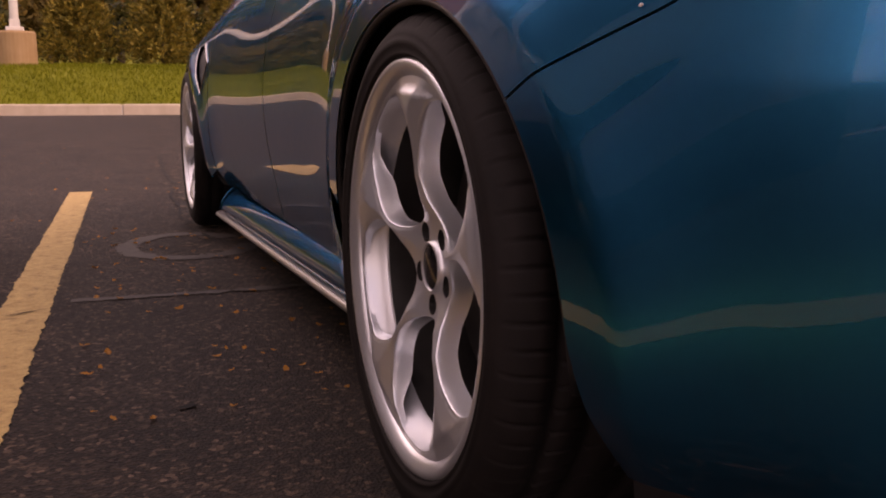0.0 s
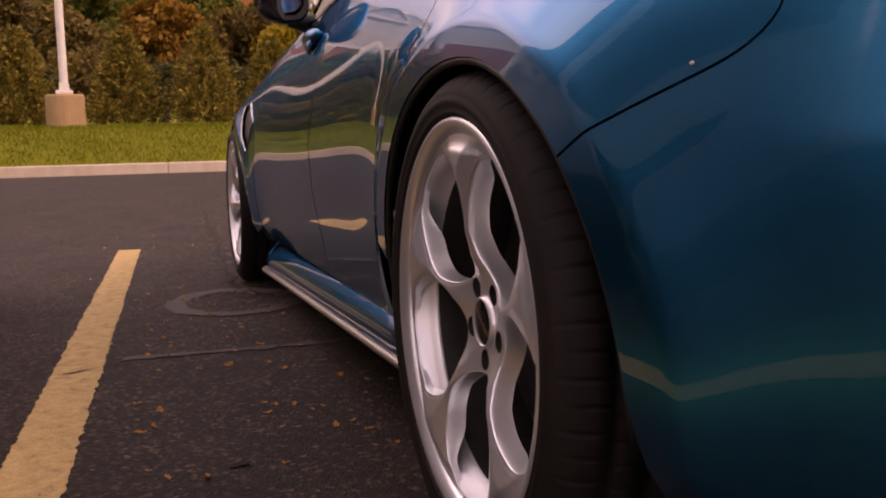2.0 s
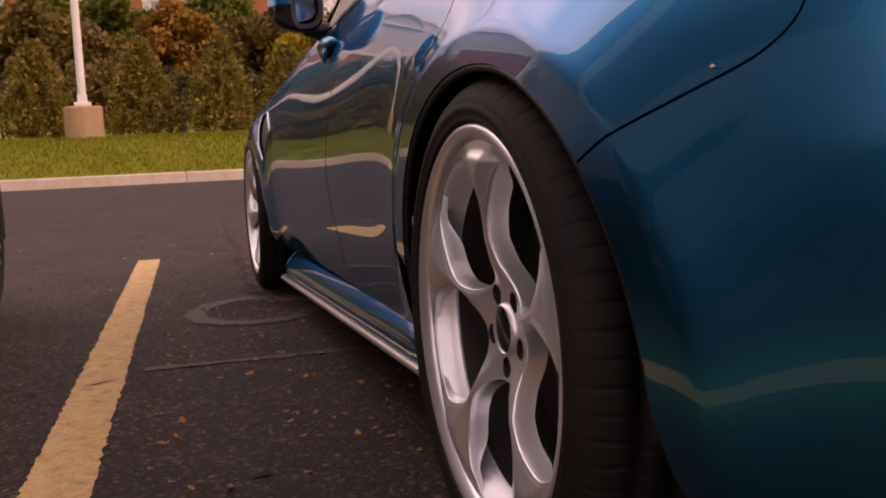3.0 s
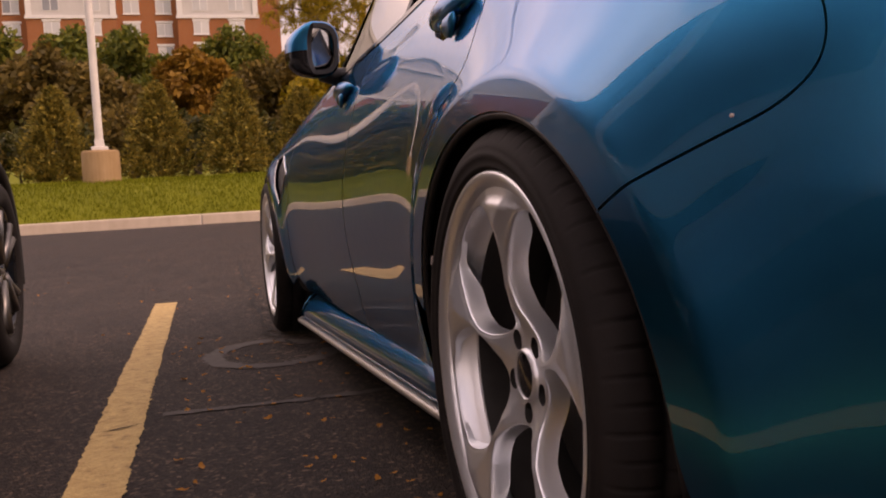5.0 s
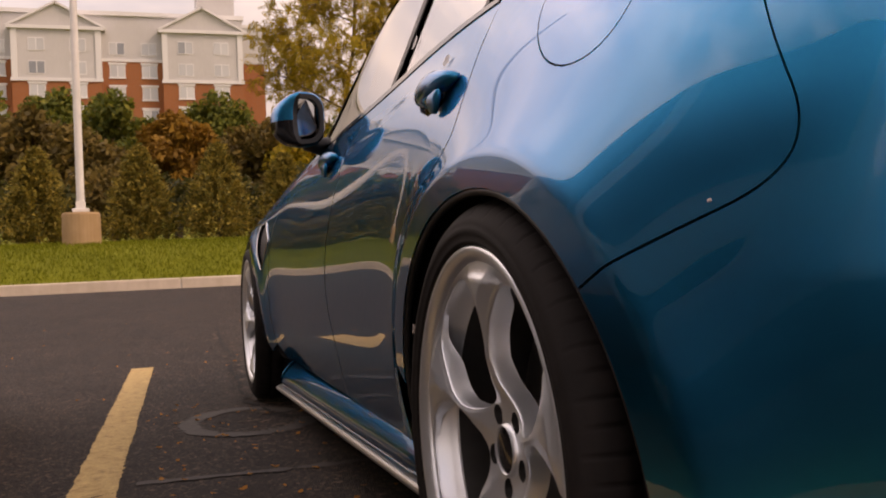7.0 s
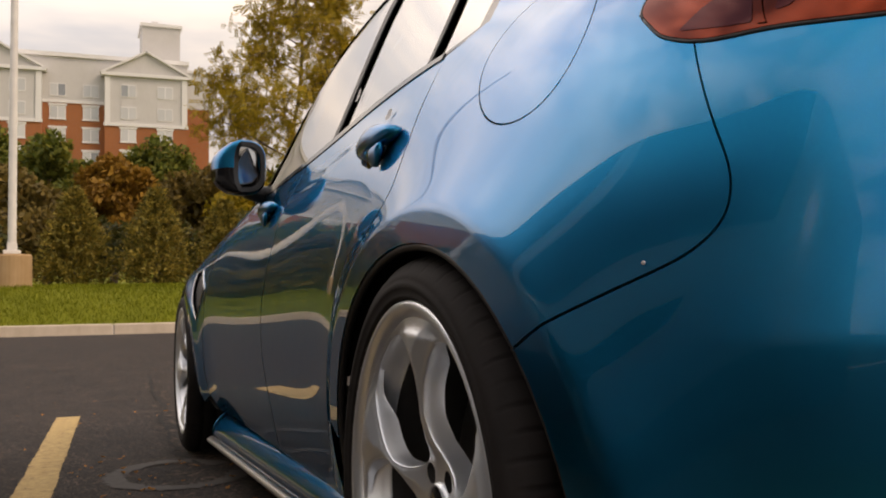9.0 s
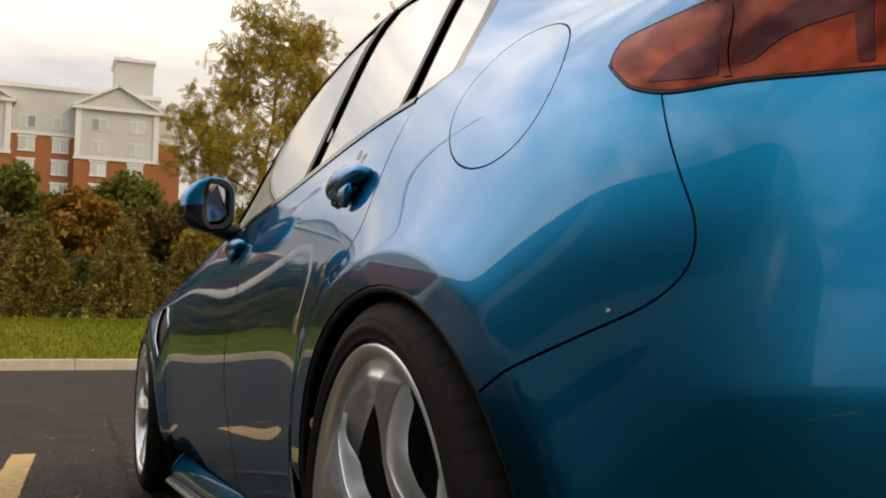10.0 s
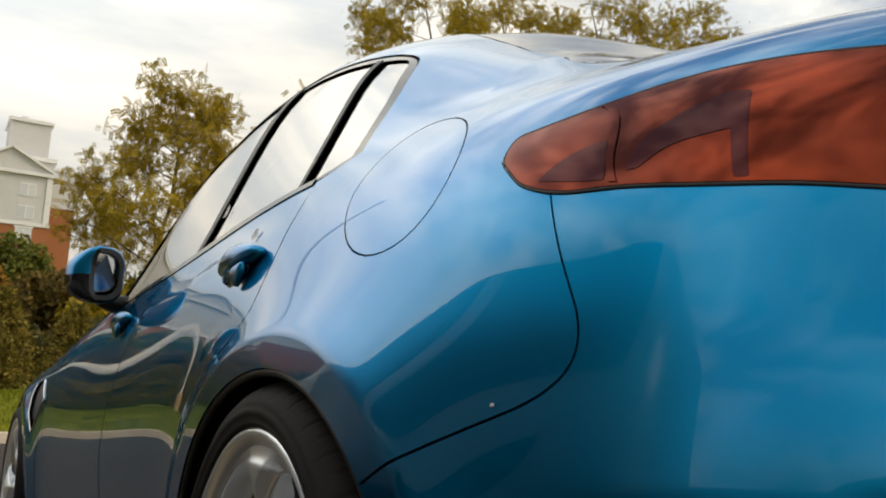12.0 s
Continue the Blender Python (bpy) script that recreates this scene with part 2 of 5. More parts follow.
AUTUMN = mat_leaf("autumn_leaves", (0.15, 0.075, 0.010), (0.28, 0.15, 0.018), (0.42, 0.23, 0.028))
RUSSET = mat_leaf("russet_leaves", (0.085, 0.062, 0.016), (0.150, 0.108, 0.024), (0.250, 0.165, 0.036))
LOCUST = mat_leaf("locust_leaves", (0.18, 0.150, 0.006), (0.36, 0.265, 0.012), (0.55, 0.36, 0.020))
FALLEN = mat_leaf("fallen_leaf", (0.26, 0.08, 0.010), (0.42, 0.16, 0.018), (0.55, 0.30, 0.05))


def mat_clear(name, tint, ior):
    """Clear or tinted sheet with a mirror gloss."""
    n = Nodes(name)
    tp = n.t.nodes.new("ShaderNodeBsdfTransparent")
    tp.inputs["Color"].default_value = (*tint, 1)
    gl = n.t.nodes.new("ShaderNodeBsdfGlossy")
    gl.inputs["Roughness"].default_value = 0.005
    if ior:
        fr = n.t.nodes.new("ShaderNodeFresnel")
        fr.inputs["IOR"].default_value = ior
    mx = n.t.nodes.new("ShaderNodeMixShader")
    if ior:
        n.t.links.new(fr.outputs["Fac"], mx.inputs["Fac"])
    else:
        mx.inputs["Fac"].default_value = 0.80
    n.t.links.new(tp.outputs["BSDF"], mx.inputs[1])
    n.t.links.new(gl.outputs["BSDF"], mx.inputs[2])
    n.t.links.new(mx.outputs["Shader"], n.t.nodes["Material Output"].inputs["Surface"])
    return n.m


CARGLASS = mat_clear("car_glass", (0.70, 0.73, 0.71), 0)
DARKGLASS = simple("dark_tinted_glass", (0.010, 0.012, 0.013), 0.12, vary=0.1, Specular_IOR_Level=0.35)
REDCORE = simple("lamp_light_guide", (0.060, 0.002, 0.001), 0.10, 0.7, vary=0.3, scale=12, Coat_Weight=0.5, Coat_IOR=1.27, Coat_Roughness=0.005)
REDDARK = simple("amber_lamp_lens", (0.150, 0.018, 0.003), 0.08, 0.9, vary=0.35, scale=9, Coat_Weight=0.5, Coat_IOR=1.27, Coat_Roughness=0.005)
OTHERPAINT = Nodes("silver_car_paint").set(Base_Color=(0.15, 0.145, 0.14, 1), Metallic=0.5, Roughness=0.35, Coat_Weight=1.0, Coat_Roughness=0.02).m

# ---------------------------------------------------------------- building helpers


def mesh_of(name, verts, faces, material, smooth=False, normals=None):
    me = bpy.data.meshes.new(name)
    me.from_pydata([tuple(map(float, v)) for v in verts], [], [tuple(map(int, f)) for f in faces])
    me.materials.append(material)
    if smooth:
        me.polygons.foreach_set("use_smooth", [True] * len(me.polygons))
    if normals is not None:
        me.normals_split_custom_set_from_vertices([tuple(map(float, n)) for n in normals])
    me.update()
    return me


def obj(name, data, parent=None, label="", at=None):
    ob = new(name, data)
    if parent is not None:
        ob.parent = parent
    if at is not None:
        ob.matrix_basis = at
    if label:
        ob["label"] = label
    return ob


def part(name, bm, material, parent=None, label="", smooth=False, at=None):
    me = bpy.data.meshes.new(name)
    bm.to_mesh(me)
    bm.free()
    me.materials.append(material)
    if smooth:
        me.polygons.foreach_set("use_smooth", [True] * len(me.polygons))
    return obj(name, me, parent, label, at)


def thing(name, label, category, group="", kind="", at=None):
    e = new(name)
    e.empty_display_size = 0.1
    if at is not None:
        e.matrix_basis = at
    return tagged(e, label, category, group, kind)


def box(bm, x0, y0, z0, x1, y1, z1, bevel=0.0, segments=2):
    m = Matrix.Translation(((x0 + x1) / 2, (y0 + y1) / 2, (z0 + z1) / 2)) @ Matrix.Diagonal((x1 - x0, y1 - y0, z1 - z0, 1))
    r = bmesh.ops.create_cube(bm, size=1.0, matrix=m)
    if bevel:
        edges = list({e for v in r["verts"] for e in v.link_edges})
        bmesh.ops.bevel(bm, geom=edges, offset=bevel, segments=segments, affect="EDGES", profile=0.5)
    return bm


def tube(bm, pts, radii, sides=8, cap=True):
    pts = [Vector(p) for p in pts]
    rings = []
    for i, p in enumerate(pts):
        d = (pts[min(i + 1, len(pts) - 1)] - pts[max(i - 1, 0)]).normalized()
        a = d.orthogonal().normalized()
        b = d.cross(a)
        rings.append([bm.verts.new(p + radii[i] * (math.cos(k * math.tau / sides) * a + math.sin(k * math.tau / sides) * b)) for k in range(sides)])
    # keep neighbouring rings from twisting
    for i in range(1, len(rings)):
        first = min(range(sides), key=lambda k: (rings[i][k].co - rings[i - 1][0].co).length)
        rings[i] = rings[i][first:] + rings[i][:first]
        if (rings[i][1].co - rings[i - 1][1].co).length > (rings[i][-1].co - rings[i - 1][1].co).length:
            rings[i] = [rings[i][0]] + rings[i][:0:-1]
    for r, s in zip(rings, rings[1:]):
        for k in range(sides):
            bm.faces.new((r[k], r[(k + 1) % sides], s[(k + 1) % sides], s[k]))
    if cap:
        bm.faces.new(rings[0][::-1])
        bm.faces.new(rings[-1])
    return bm


def lathe(profile, steps):
    """Rings of (offset along x, radius) turned round the x axis: verts, faces."""
    verts, faces = [], []
    n = len(profile)
    for k in range(steps):
        a = math.tau * k / steps
        verts += [(x, r * math.sin(a), r * math.cos(a)) for x, r in profile]
    for k in range(steps):
        j = (k + 1) % steps
        faces += [(k * n + i, k * n + i + 1, j * n + i + 1, j * n + i) for i in range(n - 1)]
    return verts, faces


def spline(xs, ys):
    """A natural cubic spline through a few points, as a function on arrays."""
    xs, ys = np.asarray(xs, float), np.asarray(ys, float)
    n, h = len(xs), np.diff(xs)
    A = np.eye(n)
    r = np.zeros((n,) + ys.shape[1:])
    for i in range(1, n - 1):
        A[i, i - 1], A[i, i], A[i, i + 1] = h[i - 1], 2 * (h[i - 1] + h[i]), h[i]
        r[i] = 6 * ((ys[i + 1] - ys[i]) / h[i] - (ys[i] - ys[i - 1]) / h[i - 1])
    M = np.linalg.solve(A, r)

    def f(x):
        x = np.clip(np.asarray(x, float), xs[0], xs[-1])
        i = np.clip(np.searchsorted(xs, x) - 1, 0, n - 2)
        a, b = (xs[i + 1] - x), (x - xs[i])
        hi = h[i]
        if ys.ndim > 1:
            a, b, hi = a[..., None], b[..., None], hi[..., None]
        return (M[i] * a ** 3 + M[i + 1] * b ** 3) / (6 * hi) + (ys[i] / hi - M[i] * hi / 6) * a + (ys[i + 1] / hi - M[i + 1] * hi / 6) * b
    return f

# ---------------------------------------------------------------- the car's skin
CX = 0.90            # the car's middle plane
Y0 = -0.15           # where the plan begins to turn round the tail
YN = 3.00            # and round the nose
HUBS = (0.0, 2.82)
LEVELS = 11
belt_z = spline([-0.75, -0.30, 0.2, 0.9, 1.6, 2.1, 2.82, 3.3], [0.893, 0.908, 0.942, 0.925, 0.905, 0.895, 0.83, 0.74])
top_z = spline([-0.75, -0.30, 0.0, 0.3, 0.75, 1.2, 1.55, 1.9, 2.2, 2.5, 3.3], [1.015, 1.058, 1.210, 1.378, 1.445, 1.430, 1.365, 1.185, 1.015, 0.965, 0.83])
low_z = np.array([0.20, 0.285, 0.42, 0.60, 0.72, 0.83])
low_w = spline([-0.75, -0.30, 0.3, 1.0, 2.0, 2.82, 3.2], [
    [0.838, 0.874, 0.898, 0.900, 0.882, 0.853, 0.794],
    [0.846, 0.881, 0.902, 0.903, 0.884, 0.852, 0.792],
    [0.842, 0.873, 0.891, 0.899, 0.882, 0.843, 0.790],
    [0.838, 0.862, 0.879, 0.887, 0.870, 0.836, 0.789],
    [0.838, 0.862, 0.879, 0.887, 0.870, 0.832, 0.780],
    [0.830, 0.862, 0.880, 0.890, 0.880, 0.830, 0.740],
    [0.820, 0.850, 0.870, 0.870, 0.850, 0.790, 0.690]])
UP_F = np.array([0.45, 0.81, 0.96, 1.0])
UP_W = np.array([0.705, 0.585, 0.31, 0.0])
TAIL_L = np.array([0.570, 0.600, 0.630, 0.642, 0.628, 0.612, 0.598, 0.52, 0.40, 0.20, 0.0])
NOSE_L = np.array([0.62, 0.66, 0.68, 0.68, 0.66, 0.62, 0.56, 0.46, 0.34, 0.16, 0.0])


def stations(y):
    """The eleven guide points (half width, height) at each y of the side."""
    y = np.asarray(y, float)
    w = np.concatenate([low_w(y), np.broadcast_to(UP_W, y.shape + (4,))], -1)
    b, t = belt_z(y)[..., None], top_z(y)[..., None]
    scale = (b - 0.20) / 0.725
    # the roof's crown swells over the rear seats
    swell = np.exp(-((y - 0.2) / 0.45) ** 2)[..., None] * np.array([0.17, 0.15, 0.05, 0.0])
    z = np.concatenate([0.20 + (low_z - 0.20) * scale, b, b + (t - b) * UP_F * (1 - swell)], -1)
    return w, z


def crest(d):
    """A flat band round the opening that ends in a soft crease, then runs out."""
    k = np.maximum(d - 0.042, 0)
    return np.exp(-(np.sqrt(k * k + 0.012 ** 2) - 0.012) / 0.080)


def flare(y, z):
    out = np.zeros_like(y)
    for hy in HUBS:
        r = np.hypot((y - hy) / 0.388, (z - 0.327) / 0.320)
        lift = np.clip((z - 0.02) / 0.25, 0, 1)
        out += crest((r - 1) * 0.35) * 0.037 * lift
    return out


def skin(u, v):
    """The skin's point at u (y along the side; tail round the corner at u < Y0, nose at u > YN) and v (0 sill to 10 middle of the roof)."""
    u, v = np.broadcast_arrays(np.asarray(u, float), np.asarray(v, float))
    shape = u.shape
    u, v = u.ravel(), v.ravel()
    ys = np.clip(u, Y0, YN)
    w, z = stations(np.clip(u, -0.75, YN))
    lev = np.arange(LEVELS, dtype=float)
    order = spline(lev, np.eye(LEVELS))(v)
    W, Z = (order * w).sum(1), (order * z).sum(1)
    tl, nl = (order * TAIL_L).sum(1), (order * NOSE_L).sum(1)
    tail = np.clip((Y0 - u) / 1.13, 0, 1) ** 1.25 * math.pi / 2
    nose = np.clip((u - YN) / 0.9, 0, 1) * math.pi / 2
    reach_t, reach_n = np.sin(tail) ** 0.8, np.sin(nose) ** 1.18
    Y = ys - (tl + 0.15) * reach_t + nl * reach_n
    W = np.where(v >= 10, 0.0, W) + flare(Y, Z) * np.clip(7 - v, 0, 1)
    # the bumper's level fold, below which it leans in
    fold = np.clip((-0.42 - u) / 0.15, 0, 1)
    fold = 0.07 * np.maximum(0.553 - Z, 0) * fold * fold * (3 - 2 * fold)
    # the swelling at its foot
    fold = fold - 0.020 * np.exp(-((u + 0.74) / 0.20) ** 2 - ((Z - 0.225) / 0.095) ** 2)
    W = W - fold * np.cos(tail)
    Y = Y + fold * np.sin(tail)
    half = W * np.maximum(np.cos(tail), 0) ** 0.60 * np.maximum(np.cos(nose), 0) ** 0.62
    return np.stack([CX - half, Y, Z], -1).reshape(shape + (3,))


def skin_normal(u, v, e=1e-3):
    u, v = np.asarray(u, float), np.asarray(v, float)
    v = np.clip(v, 0.002, 9.99)
    a = skin(u + e, v) - skin(u - e, v)
    b = skin(u, v + e) - skin(u, v - e)
    n = np.cross(b, a)
    n /= np.linalg.norm(n, axis=-1, keepdims=True) + 1e-12
    flip = n[..., 0] > 0.6
    n[flip] *= -1
    return n


def level_at(u, z):
    """The v at which the skin reaches height z, for z below the roof."""
    v = np.linspace(0, 10, 401)
    out = []
    for uu, zz in zip(np.atleast_1d(u), np.atleast_1d(z)):
        h = skin(np.full_like(v, uu), v)[:, 2]
        out.append(np.interp(zz, np.maximum.accumulate(h), v))
    return np.array(out)


def inside(pts, poly):
    """Which of the points lie inside the polygon."""
    x, y = pts[:, 0], pts[:, 1]
    out = np.zeros(len(pts), bool)
    for (x0, y0), (x1, y1) in zip(poly, np.roll(poly, -1, 0)):
        hit = (y0 > y) != (y1 > y)
        out ^= hit & (x < (x1 - x0) * (y - y0) / (y1 - y0 + 1e-15) + x0)
    return out


def resample(poly, step):
    """A closed line with points at most a step apart."""
    out = []
    poly = np.asarray(poly, float)
    for a, b in zip(poly, np.roll(poly, -1, 0)):
        k = max(1, int(math.ceil(np.linalg.norm(b - a) / step)))
        out += [a + (b - a) * i / k for i in range(k)]
    return np.array(out)


def rounded(poly, radius, steps=5):
    """A closed line with its corners cut round."""
    poly, out = np.asarray(poly, float), []
    for i, p in enumerate(poly):
        a, b = poly[i - 1], poly[(i + 1) % len(poly)]
        la, lb = np.linalg.norm(a - p), np.linalg.norm(b - p)
        ra, rb = min(radius, la * 0.45), min(radius, lb * 0.45)
        s, e = p + (a - p) / la * ra, p + (b - p) / lb * rb
        for k in range(steps + 1):
            t = k / steps
            out.append((1 - t) ** 2 * s + 2 * t * (1 - t) * p + t * t * e)
    return np.array(out)


def shrink(poly, d):
    """A closed line moved inwards by d."""
    a, b = np.roll(poly, 1, 0), np.roll(poly, -1, 0)
    t1, t2 = poly - a, b - poly
    t = t1 / (np.linalg.norm(t1, axis=1, keepdims=True) + 1e-12) + t2 / (np.linalg.norm(t2, axis=1, keepdims=True) + 1e-12)
    t /= np.linalg.norm(t, axis=1, keepdims=True) + 1e-12
    n = np.stack([-t[:, 1], t[:, 0]], 1)
    area = 0.5 * np.sum(poly[:, 0] * np.roll(poly[:, 1], -1) - np.roll(poly[:, 0], -1) * poly[:, 1])
    return poly + n * d * (1 if area > 0 else -1)


def fill(outer, holes, grid, step):
    """Triangles inside one closed line and outside the others: points, faces, and the closed lines as index lists."""
    from mathutils.geometry import delaunay_2d_cdt
    loops = [outer, *holes]
    pts, edges, n = [], [], 0
    for lp in loops:
        edges += [(n + i, n + (i + 1) % len(lp)) for i in range(len(lp))]
        pts += [tuple(p) for p in lp]
        n += len(lp)
    g = grid[inside(grid, outer)]
    for h in holes:
        g = g[~inside(g, h)]
    border = np.array(pts)
    near = np.array([np.min(np.hypot(*(border - q).T)) for q in g]) if len(g) else np.zeros(0)
    g = g[near > step * 0.45]
    pts += [tuple(q) for q in g]
    co, _, fc, orig, _, _ = delaunay_2d_cdt([Vector(p) for p in pts], edges, [], 0, 1e-7)
    P = np.array([(c.x, c.y) for c in co])
    F = np.array([f[:] for f in fc if len(f) == 3])
    mid = P[F].mean(1)
    keep = inside(mid, outer)
    for h in holes:
        keep &= ~inside(mid, h)
    back = {}
    for i, o in enumerate(orig):
        for k in o:
            back[k] = i
    lines, n = [], 0
    for lp in loops:
        lines.append([back.get(n + i, 0) for i in range(len(lp))])
        n += len(lp)
    return P, F[keep], lines


VS = 0.11     # metres, about, to one level of the skin


@functools.lru_cache(None)
def arch_rings(hy):
    """Rings of (u, v) that follow the crease round a wheel opening."""
    out = []
    for d in np.linspace(0.012, 0.112, 15):
        out += arch_line(hy, 0.388 * (1 + d / 0.35), 0.320 * (1 + d / 0.35), -0.2, math.pi + 0.2, 96)
    return np.array(out)


def sheet(outline, holes=(), gap=0.0014, lift=0.0, depth=0.016, grid=0.022, corner=0.02, right=False, ringed=False):
    """A panel of the skin inside a closed line of (u, v), with turned-in edges: verts, faces, normals."""
    sc = np.array([1.0, VS])

    def prepare(p, g):
        p = rounded(np.asarray(p, float) * sc, corner) if corner else np.asarray(p, float) * sc
        return shrink(resample(p, 0.012), g)
    outer = prepare(outline, gap)
    inner = [prepare(h, -gap) for h in holes]
    lo, hi = outer.min(0), outer.max(0)
    gu, gv = np.arange(lo[0], hi[0], grid), np.arange(lo[1], hi[1], grid * 0.8)
    GU, GV = np.meshgrid(gu, gv)
    GU = GU + (np.arange(len(gv)) % 2)[:, None] * grid * 0.5
    G = np.stack([GU, GV], -1).reshape(-1, 2)
    if ringed:
        Q = skin(G[:, 0], G[:, 1] / VS)
        d = (np.hypot(Q[:, 1] / 0.388, (Q[:, 2] - 0.327) / 0.320) - 1) * 0.35
        G = np.concatenate([G[(d < 0.008) | (d > 0.116) | (G[:, 1] / VS > 6.5)], arch_rings(HUBS[0]) * sc])
    P, F, lines = fill(outer, inner, G, 0.012 if ringed else grid)
    S, N = skin(P[:, 0], P[:, 1] / VS), skin_normal(P[:, 0], P[:, 1] / VS)
    S = S + N * lift
    verts, normals, faces = list(S), list(N), []
    e1 = S[F[:, 1]] - S[F[:, 0]]
    e2 = S[F[:, 2]] - S[F[:, 0]]
    wrong = (np.cross(e1, e2) * N[F[:, 0]]).sum(1) < 0
    F[wrong] = F[wrong][:, ::-1]
    faces += [tuple(f) for f in F]
    for line in lines:
        base = len(verts)
        k = len(line)
        for i, a in enumerate(line):
            t = S[line[(i + 1) % k]] - S[line[i - 1]]
            side = np.cross(t, N[a])
            side /= np.linalg.norm(side) + 1e-12
            verts += [S[a], S[a] - N[a] * depth]
            normals += [side, side]
        for i in range(k):
            j = (i + 1) % k
            faces.append((base + 2 * i, base + 2 * j, base + 2 * j + 1, base + 2 * i + 1))
    verts, normals = np.array(verts), np.array(normals)
    if right:
        verts, normals = verts.copy(), normals.copy()
        verts[:, 0] = 2 * CX - verts[:, 0]
        normals[:, 0] *= -1
        faces = [f[::-1] for f in faces]
    return verts, faces, normals


def panel(name, outline, material, parent, label="", both=True, **more):
    obs = []
    for right in ((False, True) if both else (False,)):
        v, f, n = sheet(outline, right=right, **more)
        obs.append(obj(name, mesh_of(name, v, f, material, True, n), parent, label))
    return obs[0]


def smooth(line, k=6):
    """An open line drawn as a smooth curve through its points."""
    p = np.asarray(line, float)
    d = np.hypot(*(np.diff(p, axis=0) * (1, VS)).T)
    t = np.concatenate([[0], np.cumsum(d)])
    f = spline(t, p)
    return [tuple(q) for q in f(np.linspace(0, t[-1], (len(p) - 1) * k + 1))]


def arch_line(hy, a=0.388, b=0.320, lo=0.0, hi=math.pi, n=28):
    """The wheel opening's edge from its front foot over the top to its rear foot, as (u, v)."""
    ang = np.linspace(lo, hi, n)
    y, z = hy + a * np.cos(ang), 0.327 + b * np.sin(ang)
    return list(zip(y, level_at(y, z)))


car = thing("car", "glossy metallic blue four-door saloon parked on asphalt", "car")

# rear seams, shared by neighbouring panels
BUMPER_SEAM = [(-0.285, 2.69), (-0.385, 2.90), (-0.447, 3.06), (-0.492, 3.22), (-0.510, 3.38), (-0.513, 3.59), (-0.499, 3.93), (-0.478, 4.32), (-0.457, 4.75)]
LAMP_TOP = [(-0.372, 5.16), (-0.375, 5.42), (-0.468, 5.54), (-0.572, 5.68), (-0.655, 5.69), (-0.74, 5.63), (-0.85, 5.56), (-1.0, 5.5)]
LAMP_LOW = [(-1.0, 4.38), (-0.85, 4.42), (-0.734, 4.51), (-0.679, 4.58), (-0.606, 4.64), (-0.523, 4.71), (-0.457, 4.75), (-0.413, 4.88)]
rear_arch = arch_line(0.0)
front_arch = arch_line(HUBS[1])
top_i = min(range(len(rear_arch)), key=lambda i: abs(rear_arch[i][0] + 0.285))
seam_at = rear_arch[top_i]
BUMPER_SEAM[0] = seam_at
BUMPER_SEAM = smooth(BUMPER_SEAM)
LAMP_TOP = LAMP_TOP[:1] + smooth(LAMP_TOP[1:], 4)
LAMP_LOW = smooth(LAMP_LOW, 4)
DOOR_REAR = [(0.227, 6.05), (0.205, 5.4), (0.190, 4.9), (0.178, 4.41), (0.168, 4.05), (0.220, 3.52), (0.303, 3.06), (0.385, 2.60), (0.415, 2.3), (0.440, 1.80), (0.50, 0.95), (0.60, 0.30)]
DOOR_REAR = DOOR_REAR[:5] + [(0.178, 3.85), (0.198, 3.66)] + DOOR_REAR[5:]
DOOR_MID = [(1.18, 6.05), (1.215, 5.0), (1.215, 4.2), (1.225, 3.3), (1.275, 2.6), (1.275, 2.2), (1.245, 1.8), (1.215, 1.3), (1.22, 0.30)]
DOOR_FRONT = [(1.93, 6.05), (2.20, 5.2), (2.262, 4.0), (2.29, 3.1), (2.32, 2.4), (2.315, 1.6), (2.30, 0.9), (2.22, 0.30)]
GLASS_REAR = smooth([(0.105, 6.27), (0.116, 6.45), (0.134, 7.0), (0.158, 7.40), (0.178, 7.60), (0.225, 7.74), (0.30, 7.79)], 3)
FUEL = [(-0.146 + 0.137 * math.cos(a), 5.42 + 0.93 * math.sin(a) + 0.28 * math.cos(a)) for a in np.linspace(0, math.tau, 40, endpoint=False)]

# side frame: quarter, rear pillar, roof rail and windscreen pillar in one pressing
side = [seam_at, *BUMPER_SEAM[1:], LAMP_LOW[-1], *LAMP_TOP[:22], (-0.86, 6.6), (-0.62, 7.1), (-0.36, 7.45), (-0.16, 7.85), (0.06, 8.2), (0.32, 8.46), (0.62, 8.6), (1.0, 8.6), (1.35, 8.6), (1.75, 8.45), (2.10, 7.9),
        (2.16, 6.9), (2.05, 6.2), (1.96, 6.1), (1.86, 6.6), (1.66, 7.64), (1.3, 7.79), (0.7, 7.79), *GLASS_REAR[::-1], (0.17, 6.13), (0.232, 6.05), *DOOR_REAR[1:12], *[p for p in rear_arch[1:top_i]]]
panel("side_frame", side, PAINT, car, holes=[FUEL], corner=0.0, gap=0.0010, grid=0.012, ringed=True)
panel("fuel_flap", FUEL, PAINT, car, "round blue fuel flap", both=True, corner=0.0, depth=0.012, gap=0.0012)
panel("rear_door", [*DOOR_REAR, *DOOR_MID[::-1]], PAINT, car, corner=0.012, gap=0.0036, ringed=True)
panel("front_door", [*DOOR_MID, *DOOR_FRONT[::-1]], PAINT, car, corner=0.012, gap=0.0036)
fender = [(1.97, 6.05), *[(u + 0.0, v) for u, v in DOOR_FRONT[1:7]], (2.40, 0.5), *front_arch[::-1][1:], (3.22, 1.5), (3.3, 3.2), (3.34, 4.6), (3.2, 5.6), (2.8, 6.0), (2.3, 6.1)]
